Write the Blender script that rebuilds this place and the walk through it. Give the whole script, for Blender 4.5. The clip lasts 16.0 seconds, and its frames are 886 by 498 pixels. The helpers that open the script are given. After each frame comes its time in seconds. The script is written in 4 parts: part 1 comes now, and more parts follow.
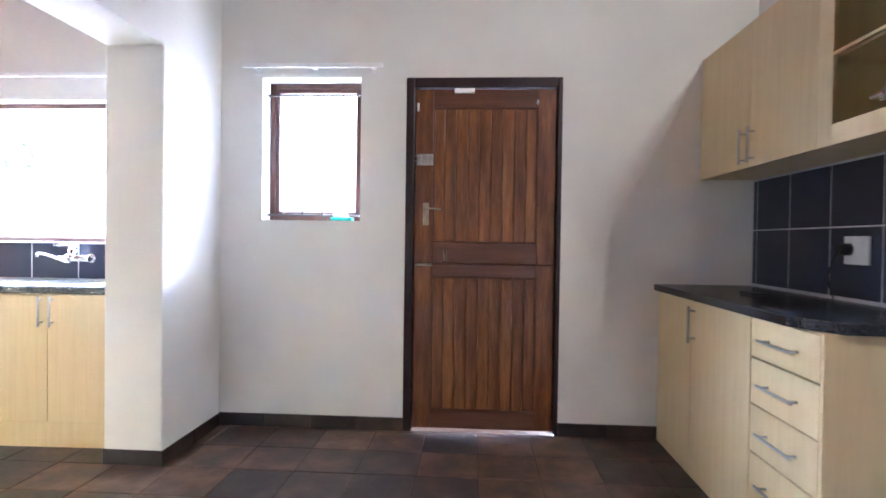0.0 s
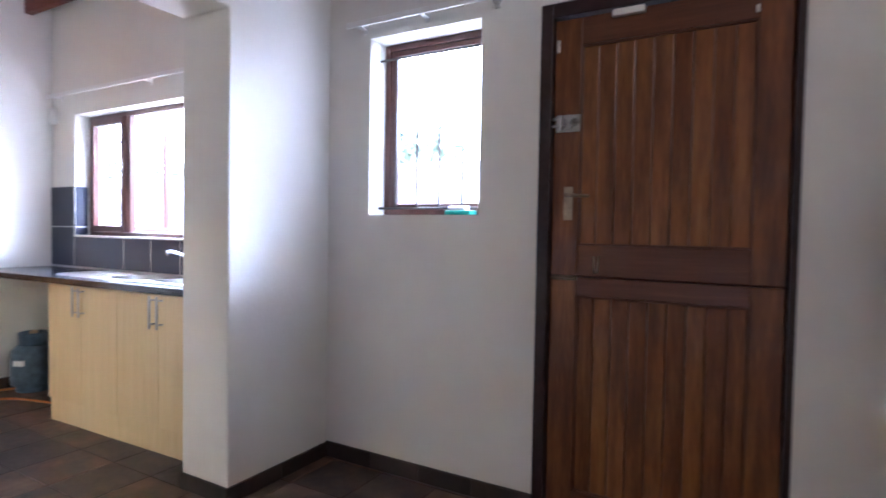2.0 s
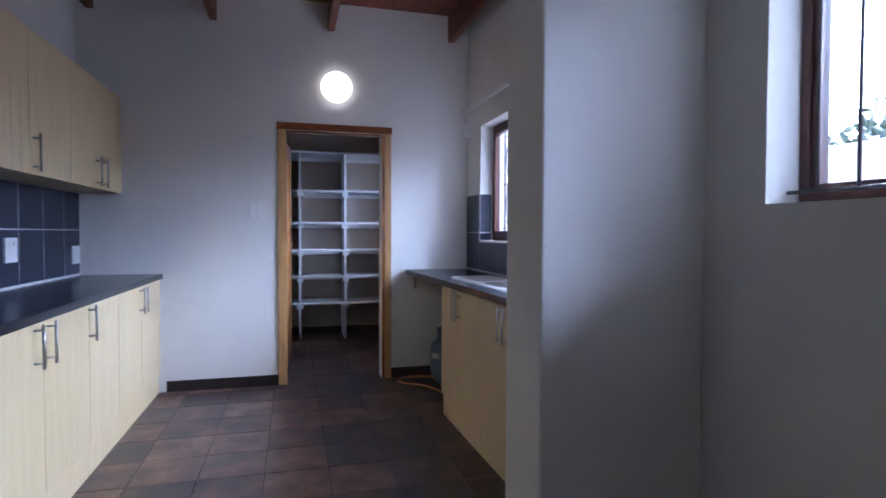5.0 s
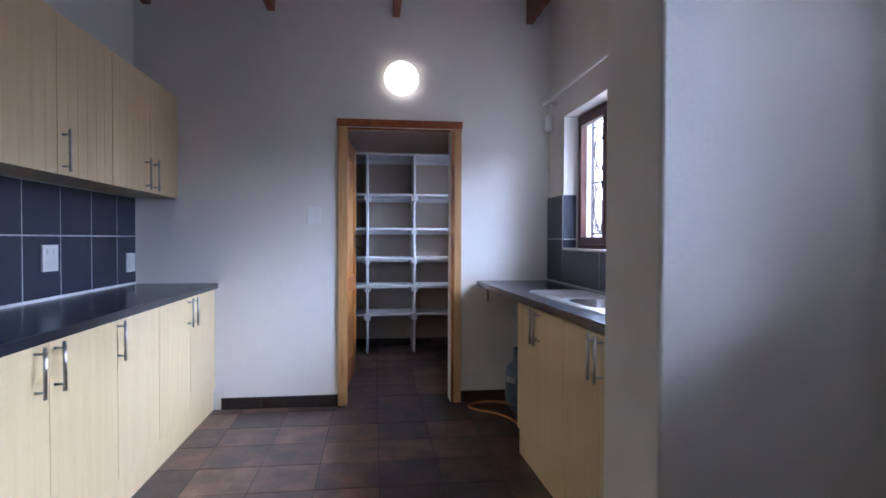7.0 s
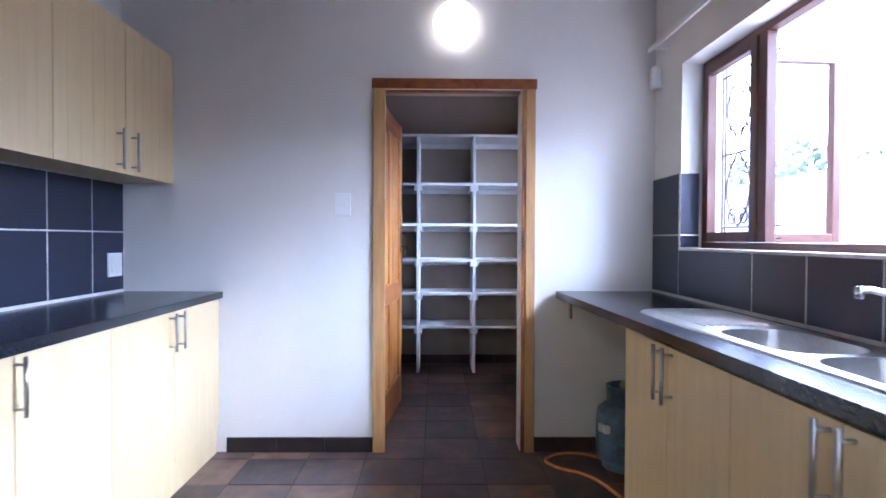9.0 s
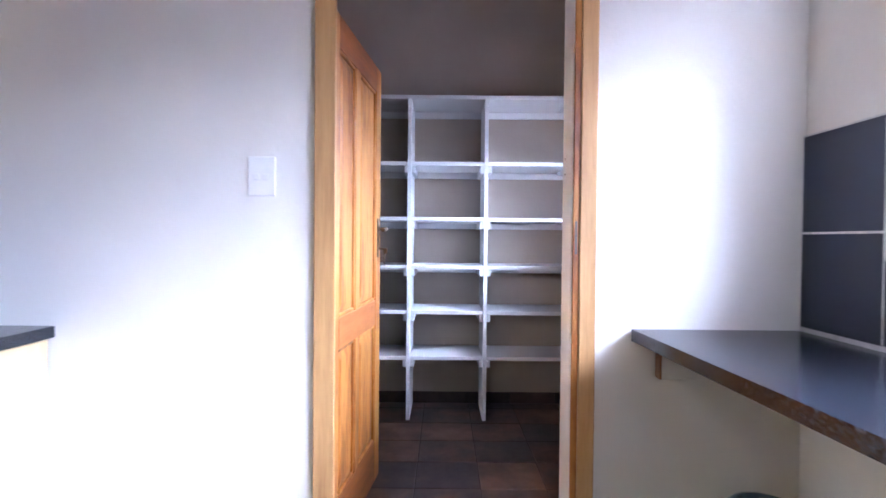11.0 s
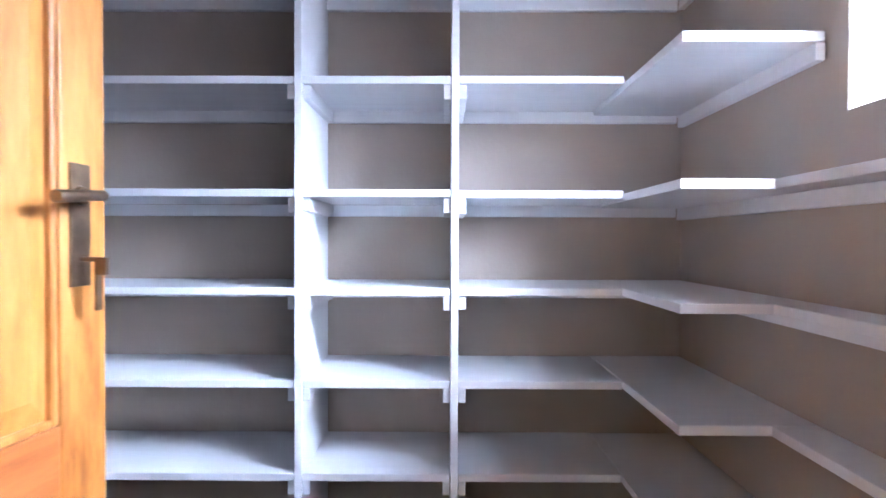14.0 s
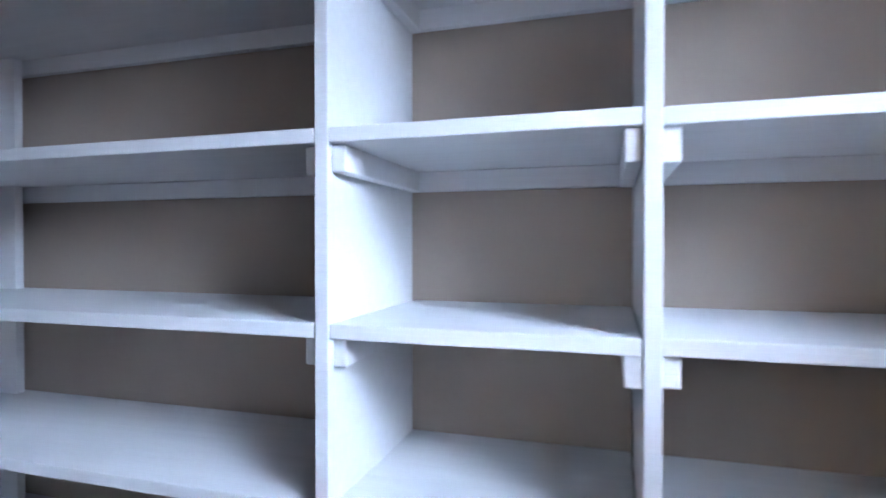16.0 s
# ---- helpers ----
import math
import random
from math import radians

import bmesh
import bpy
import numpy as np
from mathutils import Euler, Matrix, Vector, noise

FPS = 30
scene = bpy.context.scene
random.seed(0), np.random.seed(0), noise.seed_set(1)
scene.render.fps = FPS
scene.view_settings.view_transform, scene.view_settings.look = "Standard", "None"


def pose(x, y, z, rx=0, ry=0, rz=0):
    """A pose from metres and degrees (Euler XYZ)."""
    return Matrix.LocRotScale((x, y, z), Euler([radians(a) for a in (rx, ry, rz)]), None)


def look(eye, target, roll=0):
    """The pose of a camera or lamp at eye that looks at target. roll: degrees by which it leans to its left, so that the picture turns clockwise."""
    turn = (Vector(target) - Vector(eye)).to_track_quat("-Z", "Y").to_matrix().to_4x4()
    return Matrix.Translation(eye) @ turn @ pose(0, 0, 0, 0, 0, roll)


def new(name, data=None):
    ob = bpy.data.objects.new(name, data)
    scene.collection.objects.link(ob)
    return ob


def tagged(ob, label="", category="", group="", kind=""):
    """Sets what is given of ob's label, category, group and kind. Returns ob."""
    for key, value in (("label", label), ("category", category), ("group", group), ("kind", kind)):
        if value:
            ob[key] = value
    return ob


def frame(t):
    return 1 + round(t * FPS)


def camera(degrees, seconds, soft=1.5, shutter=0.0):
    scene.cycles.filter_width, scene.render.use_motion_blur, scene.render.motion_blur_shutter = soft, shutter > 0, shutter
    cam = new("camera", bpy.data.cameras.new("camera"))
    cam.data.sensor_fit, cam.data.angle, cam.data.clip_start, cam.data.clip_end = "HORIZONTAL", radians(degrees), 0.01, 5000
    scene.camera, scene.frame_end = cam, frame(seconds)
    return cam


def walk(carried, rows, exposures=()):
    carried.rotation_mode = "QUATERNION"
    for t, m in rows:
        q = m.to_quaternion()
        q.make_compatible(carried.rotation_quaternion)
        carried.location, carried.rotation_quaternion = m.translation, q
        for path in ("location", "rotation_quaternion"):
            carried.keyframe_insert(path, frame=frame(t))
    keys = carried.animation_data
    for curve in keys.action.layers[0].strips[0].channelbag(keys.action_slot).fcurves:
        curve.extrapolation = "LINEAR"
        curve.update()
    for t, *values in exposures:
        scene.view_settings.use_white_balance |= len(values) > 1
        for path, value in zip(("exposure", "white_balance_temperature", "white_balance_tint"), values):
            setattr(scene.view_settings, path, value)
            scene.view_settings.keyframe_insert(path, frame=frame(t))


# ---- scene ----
cam = camera(77.2, 16.0, 1.6, 0.5)
PATH = [
    (0, (0.046, 0.177, 1.138), (-0.074, 2.173, 1.108), 0.8),
    (0.5, (0.251, 0.446, 1.148), (-0.07, 2.42, 1.117), 0.8),
    (1, (0.34, 0.702, 1.148), (-0.174, 2.634, 1.109), 0.9),
    (1.5, (0.336, 0.95, 1.149), (-0.362, 2.824, 1.108), 0.7),
    (2, (0.421, 1.266, 1.174), (-0.569, 3.003, 1.11), 1.0),
    (2.5, (0.382, 1.499, 1.150), (-0.867, 3.060, 1.093), 1.0),
    (3, (0.311, 1.725, 1.158), (-1.130, 3.110, 1.095), 0.7),
    (3.5, (0.246, 1.860, 1.160), (-1.358, 3.053, 1.092), 0.5),
    (4, (0.194, 1.948, 1.160), (-1.581, 2.866, 1.098), 0.3),
    (4.5, (0.158, 2.005, 1.163), (-1.719, 2.695, 1.100), 0.3),
    (5, (0.130, 2.066, 1.158), (-1.799, 2.586, 1.099), 0.2),
    (5.2, (0.110, 2.088, 1.158), (-1.839, 2.557, 1.099), 0.1),
    (7.5, (-0.529, 2.211, 1.16), (-2.52, 2.402, 1.122), 0.2),
    (8, (-0.738, 2.216, 1.152), (-2.734, 2.332, 1.107), 0.1),
    (8.5, (-0.996, 2.238, 1.166), (-2.994, 2.3, 1.12), 0.2),
    (9, (-1.279, 2.291, 1.137), (-3.279, 2.314, 1.101), 0.2),
    (9.5, (-1.561, 2.332, 1.147), (-3.561, 2.316, 1.103), 0.3),
    (9.7, (-1.674, 2.336, 1.15), (-3.674, 2.309, 1.1), 0.3),
    (12, (-3.177, 2.395, 1.113), (-5.177, 2.419, 1.091), 0.4),
    (12.5, (-3.459, 2.451, 1.11), (-5.459, 2.481, 1.087), 0.1),
    (13, (-3.765, 2.514, 1.123), (-5.764, 2.539, 1.097), 0.2),
    (13.5, (-4.051, 2.57, 1.123), (-6.051, 2.586, 1.092), 0.2),
    (14, (-4.294, 2.583, 1.114), (-6.294, 2.572, 1.084), 0.2),
    (14.5, (-4.555, 2.549, 1.119), (-6.555, 2.523, 1.093), 0.2),
    (15, (-4.804, 2.549, 1.094), (-6.802, 2.47, 1.084), 0.2),
    (15.5, (-5.03, 2.586, 1.099), (-7.003, 2.263, 1.073), 0.2),
    (16, (-5.216, 2.556, 1.092), (-7.131, 1.98, 1.072), -0.0),
]
EXPOSURES = [(0.0, 5.2, 5000, 17), (1.0, 4.7, 4950, 19), (2.0, 4.2, 5000, 22), (2.6, 4.0, 5000, 23), (3.5, 4.0, 4900, 23), (4.5, 2.95, 4850, 23), (5.0, 2.4, 4750, 22), (7.5, 2.65, 5000, 22), (8.5, 3.1, 4900, 22), (9.5, 3.45, 4850, 24), (12.0, 4.1, 5200, 26), (13.0, 4.15, 5150, 26), (13.7, 4.1, 5150, 23), (14.5, 3.9, 5150, 19), (15.5, 3.45, 5200, 17), (16.0, 3.15, 5150, 16)]
walk(cam, [(t, look(eye, target, roll)) for t, eye, target, roll in PATH], EXPOSURES)

# ---------------------------------------------------------------- light
world = bpy.data.worlds.new("sky")
scene.world = world
world.use_nodes = True
wn = world.node_tree.nodes
sky = wn.new("ShaderNodeTexSky")
sky.sky_type, sky.sun_disc = "NISHITA", False
sky.sun_elevation, sky.sun_rotation, sky.dust_density = radians(72), radians(0), 4.0
world.node_tree.links.new(sky.outputs[0], wn["Background"].inputs[0])
wn["Background"].inputs[1].default_value = 0.15

sun = new("sun", bpy.data.lights.new("sun", "SUN"))
sun.data.energy, sun.data.angle, sun.data.color = 2.0, radians(0.5), (1.0, 0.95, 0.88)
sun.matrix_world = look((0.0, 20 * math.cos(radians(72)), 20 * math.sin(radians(72))), (0.0, 0.0, 0.0))

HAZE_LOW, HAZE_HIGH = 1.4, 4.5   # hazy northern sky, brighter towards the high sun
GLOW, GLOW_EAST = 0.45, 6.3      # round wall lamps

# ---------------------------------------------------------------- materials
def nodes_of(name):
    m = bpy.data.materials.new(name)
    m.use_nodes = True
    n, l = m.node_tree.nodes, m.node_tree.links
    return m, n, l, n["Principled BSDF"]


def coords(n, l, scale=(1, 1, 1)):
    c, mp = n.new("ShaderNodeTexCoord"), n.new("ShaderNodeMapping")
    mp.inputs["Scale"].default_value = scale
    l.new(c.outputs["Object"], mp.inputs[0])
    return mp.outputs[0]


def noise_at(n, l, vec, scale, detail=4.0, rough=0.55):
    t = n.new("ShaderNodeTexNoise")
    t.inputs["Scale"].default_value, t.inputs["Detail"].default_value, t.inputs["Roughness"].default_value = scale, detail, rough
    l.new(vec, t.inputs["Vector"])
    return t.outputs["Fac"]


def ramp(n, l, fac, stops):
    r = n.new("ShaderNodeValToRGB")
    el = r.color_ramp.elements
    while len(el) < len(stops):
        el.new(0.5)
    for e, (p, c) in zip(el, stops):
        e.position, e.color = p, (*c, 1)
    l.new(fac, r.inputs[0])
    return r.outputs[0]


def bump(n, l, bsdf, height, strength, dist=0.002):
    b = n.new("ShaderNodeBump")
    b.inputs["Strength"].default_value, b.inputs["Distance"].default_value = strength, dist
    l.new(height, b.inputs["Height"])
    l.new(b.outputs[0], bsdf.inputs["Normal"])


def plaster(name, a, b, rough=0.75):
    m, n, l, p = nodes_of(name)
    v = coords(n, l)
    big, fine = noise_at(n, l, v, 1.7, 3), noise_at(n, l, v, 60, 4)
    l.new(ramp(n, l, big, [(0.3, a), (0.7, b)]), p.inputs["Base Color"])
    mid = noise_at(n, l, v, 9, 5)
    add = n.new("ShaderNodeMath")
    add.operation = "ADD"
    l.new(mid, add.inputs[0]), l.new(fine, add.inputs[1])
    bump(n, l, p, add.outputs[0], 0.25, 0.004)
    p.inputs["Roughness"].default_value = rough
    return m


def wood(name, stops, stretch, rough=0.4, scale=9.0, relief=0.15, coat=0.0, spread=0.22):
    """Grained wood; stretch is small along the grain. Every piece takes its own cut of the grain."""
    m, n, l, p = nodes_of(name)
    info = n.new("ShaderNodeObjectInfo")
    off = n.new("ShaderNodeVectorMath")
    off.operation = "ADD"
    mul = n.new("ShaderNodeMath")
    mul.operation = "MULTIPLY"
    mul.inputs[1].default_value = 17.0
    l.new(info.outputs["Random"], mul.inputs[0])
    l.new(coords(n, l, stretch), off.inputs[0]), l.new(mul.outputs[0], off.inputs[1])
    v = off.outputs[0]
    g1, g2 = noise_at(n, l, v, scale, 6, 0.6), noise_at(n, l, v, scale * 7, 3, 0.6)
    mix = n.new("ShaderNodeMath")
    mix.operation = "MULTIPLY_ADD"
    mix.inputs[1].default_value = 0.35
    l.new(g2, mix.inputs[0]), l.new(g1, mix.inputs[2])
    sub = n.new("ShaderNodeMath")
    sub.operation = "MULTIPLY_ADD"
    sub.inputs[1].default_value, sub.inputs[2].default_value = spread, -0.17 - spread / 2
    l.new(info.outputs["Random"], sub.inputs[0])
    tot = n.new("ShaderNodeMath")
    tot.operation = "ADD"
    l.new(mix.outputs[0], tot.inputs[0]), l.new(sub.outputs[0], tot.inputs[1])
    l.new(ramp(n, l, tot.outputs[0], stops), p.inputs["Base Color"])
    p.inputs["Roughness"].default_value = rough
    p.inputs["Coat Weight"].default_value = coat
    p.inputs["Coat Roughness"].default_value = 0.25
    bump(n, l, p, g2, relief, 0.0015)
    return m


def tile_mat(name, stops, rough, scale=7.0, relief=0.2, spread=0.5, detail=5.0):
    m, n, l, p = nodes_of(name)
    info = n.new("ShaderNodeObjectInfo")
    c = n.new("ShaderNodeNewGeometry")
    v = c.outputs["Position"]
    a, f = noise_at(n, l, v, scale, detail, 0.55), noise_at(n, l, v, scale * 6, 4)
    s = n.new("ShaderNodeMath")
    s.operation = "MULTIPLY_ADD"
    s.inputs[1].default_value, s.inputs[2].default_value = spread, -spread / 2
    l.new(info.outputs["Random"], s.inputs[0])
    t = n.new("ShaderNodeMath")
    t.operation = "ADD"
    l.new(a, t.inputs[0]), l.new(s.outputs[0], t.inputs[1])
    l.new(ramp(n, l, t.outputs[0], stops), p.inputs["Base Color"])
    rr = n.new("ShaderNodeMapRange")
    rr.inputs["To Min"].default_value, rr.inputs["To Max"].default_value = rough * 0.7, rough * 1.4
    l.new(f, rr.inputs["Value"])
    l.new(rr.outputs[0], p.inputs["Roughness"])
    bump(n, l, p, noise_at(n, l, v, scale * 2, 2.0), relief, 0.003)
    return m


def plain(name, col, rough=0.5, metal=0.0, wear=0.12, scale=25.0):
    m, n, l, p = nodes_of(name)
    f = noise_at(n, l, coords(n, l), scale, 4)
    lo, hi = [c * (1 - wear) for c in col], [min(1, c * (1 + wear)) for c in col]
    l.new(ramp(n, l, f, [(0.3, lo), (0.7, hi)]), p.inputs["Base Color"])
    p.inputs["Roughness"].default_value, p.inputs["Metallic"].default_value = rough, metal
    bump(n, l, p, f, 0.06, 0.001)
    return m


def granite_mat():
    m, n, l, p = nodes_of("black_granite")
    v = coords(n, l)
    f = noise_at(n, l, v, 130, 5)
    l.new(ramp(n, l, f, [(0.45, (0.011, 0.013, 0.018)), (0.62, (0.026, 0.030, 0.039)), (0.74, (0.085, 0.09, 0.10))]), p.inputs["Base Color"])
    p.inputs["Roughness"].default_value = 0.22
    return m


def glass_mat(name="window_glass"):
    m, n, l, p = nodes_of(name)
    p.inputs["Transmission Weight"].default_value, p.inputs["Roughness"].default_value = 1.0, 0.0
    p.inputs["IOR"].default_value = 1.02
    p.inputs["Base Color"].default_value = (0.97, 0.98, 0.98, 1)
    return m


def glow_mat(name, col, strength):
    m, n, l, p = nodes_of(name)
    p.inputs["Base Color"].default_value = (0.9, 0.88, 0.82, 1)
    p.inputs["Emission Color"].default_value = (*col, 1)
    p.inputs["Emission Strength"].default_value = strength
    return m


WALL = plaster("cream_plaster", (0.74, 0.72, 0.67), (0.80, 0.78, 0.73))
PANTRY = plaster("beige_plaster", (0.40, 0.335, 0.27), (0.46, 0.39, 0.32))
OUTWALL = plaster("outside_plaster", (0.78, 0.74, 0.70), (0.84, 0.80, 0.76))
FLOOR = tile_mat("rust_slate_tile", [(0.2, (0.036, 0.028, 0.028)), (0.42, (0.066, 0.046, 0.041)), (0.60, (0.125, 0.072, 0.050)), (0.85, (0.23, 0.145, 0.095))], 0.33, 6.0, 0.06, 0.38, 3.0)
GROUT = plain("dark_grout", (0.035, 0.03, 0.028), 0.9)
SKIRT = tile_mat("dark_skirting_tile", [(0.2, (0.020, 0.015, 0.014)), (0.6, (0.045, 0.030, 0.026)), (0.9, (0.085, 0.055, 0.042))], 0.4, 8.0)
BLACKTILE = plain("black_wall_tile", (0.016, 0.021, 0.045), 0.34, 0.0, 0.10, 4.0)
LIGHTGROUT = plain("pale_grout", (0.66, 0.65, 0.63), 0.9)
MAPLE = wood("maple_laminate", [(0.2, (0.645, 0.490, 0.245)), (0.5, (0.690, 0.535, 0.285)), (0.8, (0.730, 0.575, 0.32))], (6, 6, 0.35), 0.38, 5.0, 0.03)
GRANITE = granite_mat()
DARKDOOR = wood("mahogany", [(0.2, (0.062, 0.017, 0.006)), (0.42, (0.140, 0.044, 0.013)), (0.62, (0.245, 0.092, 0.024)), (0.85, (0.36, 0.160, 0.042))], (7, 7, 0.75), 0.36, 2.6, 0.2, 0.15, 0.12)
DARKRAIL = wood("mahogany_rail", [(0.2, (0.075, 0.024, 0.012)), (0.6, (0.135, 0.050, 0.024)), (0.9, (0.21, 0.088, 0.038))], (0.5, 9, 9), 0.38, 3.2, 0.2, 0.15)
FRAMEDARK = plain("dark_frame_varnish", (0.028, 0.013, 0.013), 0.35, 0, 0.3)
REDFRAME = wood("red_brown_window_wood", [(0.2, (0.055, 0.020, 0.014)), (0.8, (0.12, 0.045, 0.028))], (6, 6, 0.6), 0.35, 4.0, 0.1)
PINE_UP = wood("varnished_pine_upright", [(0.30, (0.12, 0.032, 0.005)), (0.44, (0.27, 0.088, 0.012)), (0.57, (0.41, 0.165, 0.027)), (0.74, (0.50, 0.235, 0.055))], (4, 4, 0.75), 0.45, 2.4, 0.08, 0.08)
PINE_RAIL = wood("varnished_pine_rail", [(0.2, (0.12, 0.028, 0.005)), (0.5, (0.26, 0.076, 0.013)), (0.85, (0.37, 0.135, 0.030))], (0.6, 5, 5), 0.45, 2.6, 0.08, 0.08)
ARCHI = wood("pine_architrave", [(0.15, (0.33, 0.17, 0.06)), (0.5, (0.50, 0.29, 0.11)), (0.9, (0.58, 0.36, 0.16))], (6, 6, 0.5), 0.5, 3.0, 0.15, 0.03)
CEILWOOD = wood("cedar_ceiling", [(0.2, (0.115, 0.026, 0.014)), (0.8, (0.22, 0.062, 0.032))], (0.4, 6, 6), 0.5, 4.0, 0.2)
SHELFPAINT = wood("white_shelf_paint", [(0.1, (0.74, 0.75, 0.76)), (0.9, (0.83, 0.84, 0.85))], (8, 0.6, 8), 0.45, 6.0, 0.35)
WHITE = plain("white_paint", (0.80, 0.80, 0.78), 0.45, 0, 0.04)
PLASTIC = plain("white_plastic", (0.82, 0.82, 0.80), 0.3, 0, 0.02)
STEEL = plain("brushed_steel", (0.52, 0.51, 0.49), 0.32, 1.0, 0.08, 60)
CHROME = plain("chrome", (0.75, 0.76, 0.78), 0.10, 1.0, 0.03)
BRASS = plain("worn_brass", (0.42, 0.33, 0.22), 0.35, 1.0, 0.25)
BRONZE = plain("antique_bronze", (0.16, 0.11, 0.07), 0.4, 1.0, 0.3)
BLACK = plain("black_plastic", (0.012, 0.012, 0.013), 0.4)
IRON = plain("dark_iron", (0.10, 0.085, 0.08), 0.5, 0.4)
CREAMIRON = plain("cream_iron", (0.42, 0.36, 0.30), 0.5)
TEAL = plain("teal_plastic", (0.03, 0.42, 0.34), 0.35)
GASBLUE = plain("blue_grey_enamel", (0.07, 0.115, 0.16), 0.4, 0.0, 0.3)
HOSE = plain("orange_rubber", (0.55, 0.22, 0.06), 0.5)
GLASS = glass_mat()
LAMP = glow_mat("lamp_glass", (1.0, 0.84, 0.58), GLOW)
LAMP_EAST = glow_mat("bright_lamp_glass", (1.0, 0.89, 0.66), GLOW_EAST)
PAVING = tile_mat("pale_paving", [(0.2, (0.20, 0.18, 0.16)), (0.8, (0.30, 0.27, 0.24))], 0.8, 2.0)
LEAF = plain("leaf_green", (0.09, 0.12, 0.07), 0.55, 0, 0.5, 3.0)
BARK = plain("bark", (0.10, 0.07, 0.05), 0.9)


# ---------------------------------------------------------------- building tools
def box(bm, x0, x1, y0, y1, z0, z1):
    v = [bm.verts.new(p) for p in ((x0, y0, z0), (x1, y0, z0), (x1, y1, z0), (x0, y1, z0), (x0, y0, z1), (x1, y0, z1), (x1, y1, z1), (x0, y1, z1))]
    for f in ((0, 3, 2, 1), (4, 5, 6, 7), (0, 1, 5, 4), (1, 2, 6, 5), (2, 3, 7, 6), (3, 0, 4, 7)):
        bm.faces.new([v[i] for i in f])
    return v


def tube(bm, a, b, r, n=12, r2=None):
    """A round bar from a to b with closed ends."""
    a, b = Vector(a), Vector(b)
    q = (b - a).to_track_quat("Z", "Y")
    rings = []
    for p, rad in ((a, r), (b, r if r2 is None else r2)):
        rings.append([bm.verts.new(p + q @ Vector((rad * math.cos(2 * math.pi * i / n), rad * math.sin(2 * math.pi * i / n), 0))) for i in range(n)])
    for i in range(n):
        f = bm.faces.new((rings[0][i], rings[0][(i + 1) % n], rings[1][(i + 1) % n], rings[1][i]))
        f.smooth = True
    bm.faces.new(rings[0][::-1])
    bm.faces.new(rings[1])


def lathe(bm, c, prof, n=32, axis="z"):
    """A turned body: prof is a run of (radius, height) about c."""
    rings = []
    for r, h in prof:
        ring = []
        for i in range(n):
            u, w = r * math.cos(2 * math.pi * i / n), r * math.sin(2 * math.pi * i / n)
            p = {"z": (u, w, h), "x": (h, u, w), "y": (w, h, u)}[axis]
            ring.append(bm.verts.new(Vector(c) + Vector(p)))
        rings.append(ring)
    for a, b in zip(rings, rings[1:]):
        for i in range(n):
            f = bm.faces.new((a[i], a[(i + 1) % n], b[(i + 1) % n], b[i]))
            f.smooth = True
    bm.faces.new(rings[0][::-1])
    bm.faces.new(rings[-1])


def slab(bm, outline, z0, z1):
    lo, hi = [bm.verts.new((x, y, z0)) for x, y in outline], [bm.verts.new((x, y, z1)) for x, y in outline]
    bm.faces.new(lo[::-1]), bm.faces.new(hi)
    for i in range(len(outline)):
        j = (i + 1) % len(outline)
        bm.faces.new((lo[i], lo[j], hi[j], hi[i]))


def done(bm, name, mat, parent=None, bevel=0.0, segs=2):
    bmesh.ops.recalc_face_normals(bm, faces=bm.faces)
    me = bpy.data.meshes.new(name)
    bm.to_mesh(me)
    bm.free()
    me.materials.append(mat)
    ob = new(name, me)
    if bevel:
        b = ob.modifiers.new("edge", "BEVEL")
        b.width, b.segments, b.limit_method = bevel, segs, "ANGLE"
    if parent:
        under(ob, parent)
    return ob


def under(ob, parent):
    ob.parent = parent
    ob.matrix_parent_inverse = parent.matrix_basis.inverted()
    return ob


def boxes(name, mat, parts, parent=None, bevel=0.0):
    bm = bmesh.new()
    for p in parts:
        box(bm, *p)
    return done(bm, name, mat, parent, bevel)


def thing(name, at, label, category, group=""):
    e = new(name)
    e.empty_display_size = 0.05
    e.matrix_basis = Matrix.Translation(at)
    return tagged(e, label, category, group)


def curve_bar(name, runs, r, mat, parent=None):
    """Bent round bar through runs of points."""
    cu = bpy.data.curves.new(name, "CURVE")
    cu.dimensions, cu.bevel_depth, cu.bevel_resolution = "3D", r, 2
    for pts in runs:
        sp = cu.splines.new("POLY")
        sp.points.add(len(pts) - 1)
        for p, c in zip(sp.points, pts):
            p.co = (*c, 1)
    cu.materials.append(mat)
    ob = new(name, cu)
    if parent:
        under(ob, parent)
    return ob


def structure(ob, label=""):
    return tagged(ob, label, kind="structure")


# ---------------------------------------------------------------- plan
NY, WX, EX, SY, PX = 3.45, -4.225, 1.63, 0.632, -6.355   # north wall, kitchen west wall, east wall, kitchen south wall, pantry back
TOP = 2.90
PTH = 0.13                                              # pantry partition
ROOM_S = -1.9

# floor bed
structure(boxes("floor", GROUT, [(PX - 0.2, EX + 0.2, ROOM_S - 0.2, NY + 0.02, -0.12, -0.004)]), "dark brown slate-look floor tiles with dark grout")
floor = bpy.data.objects["floor"]

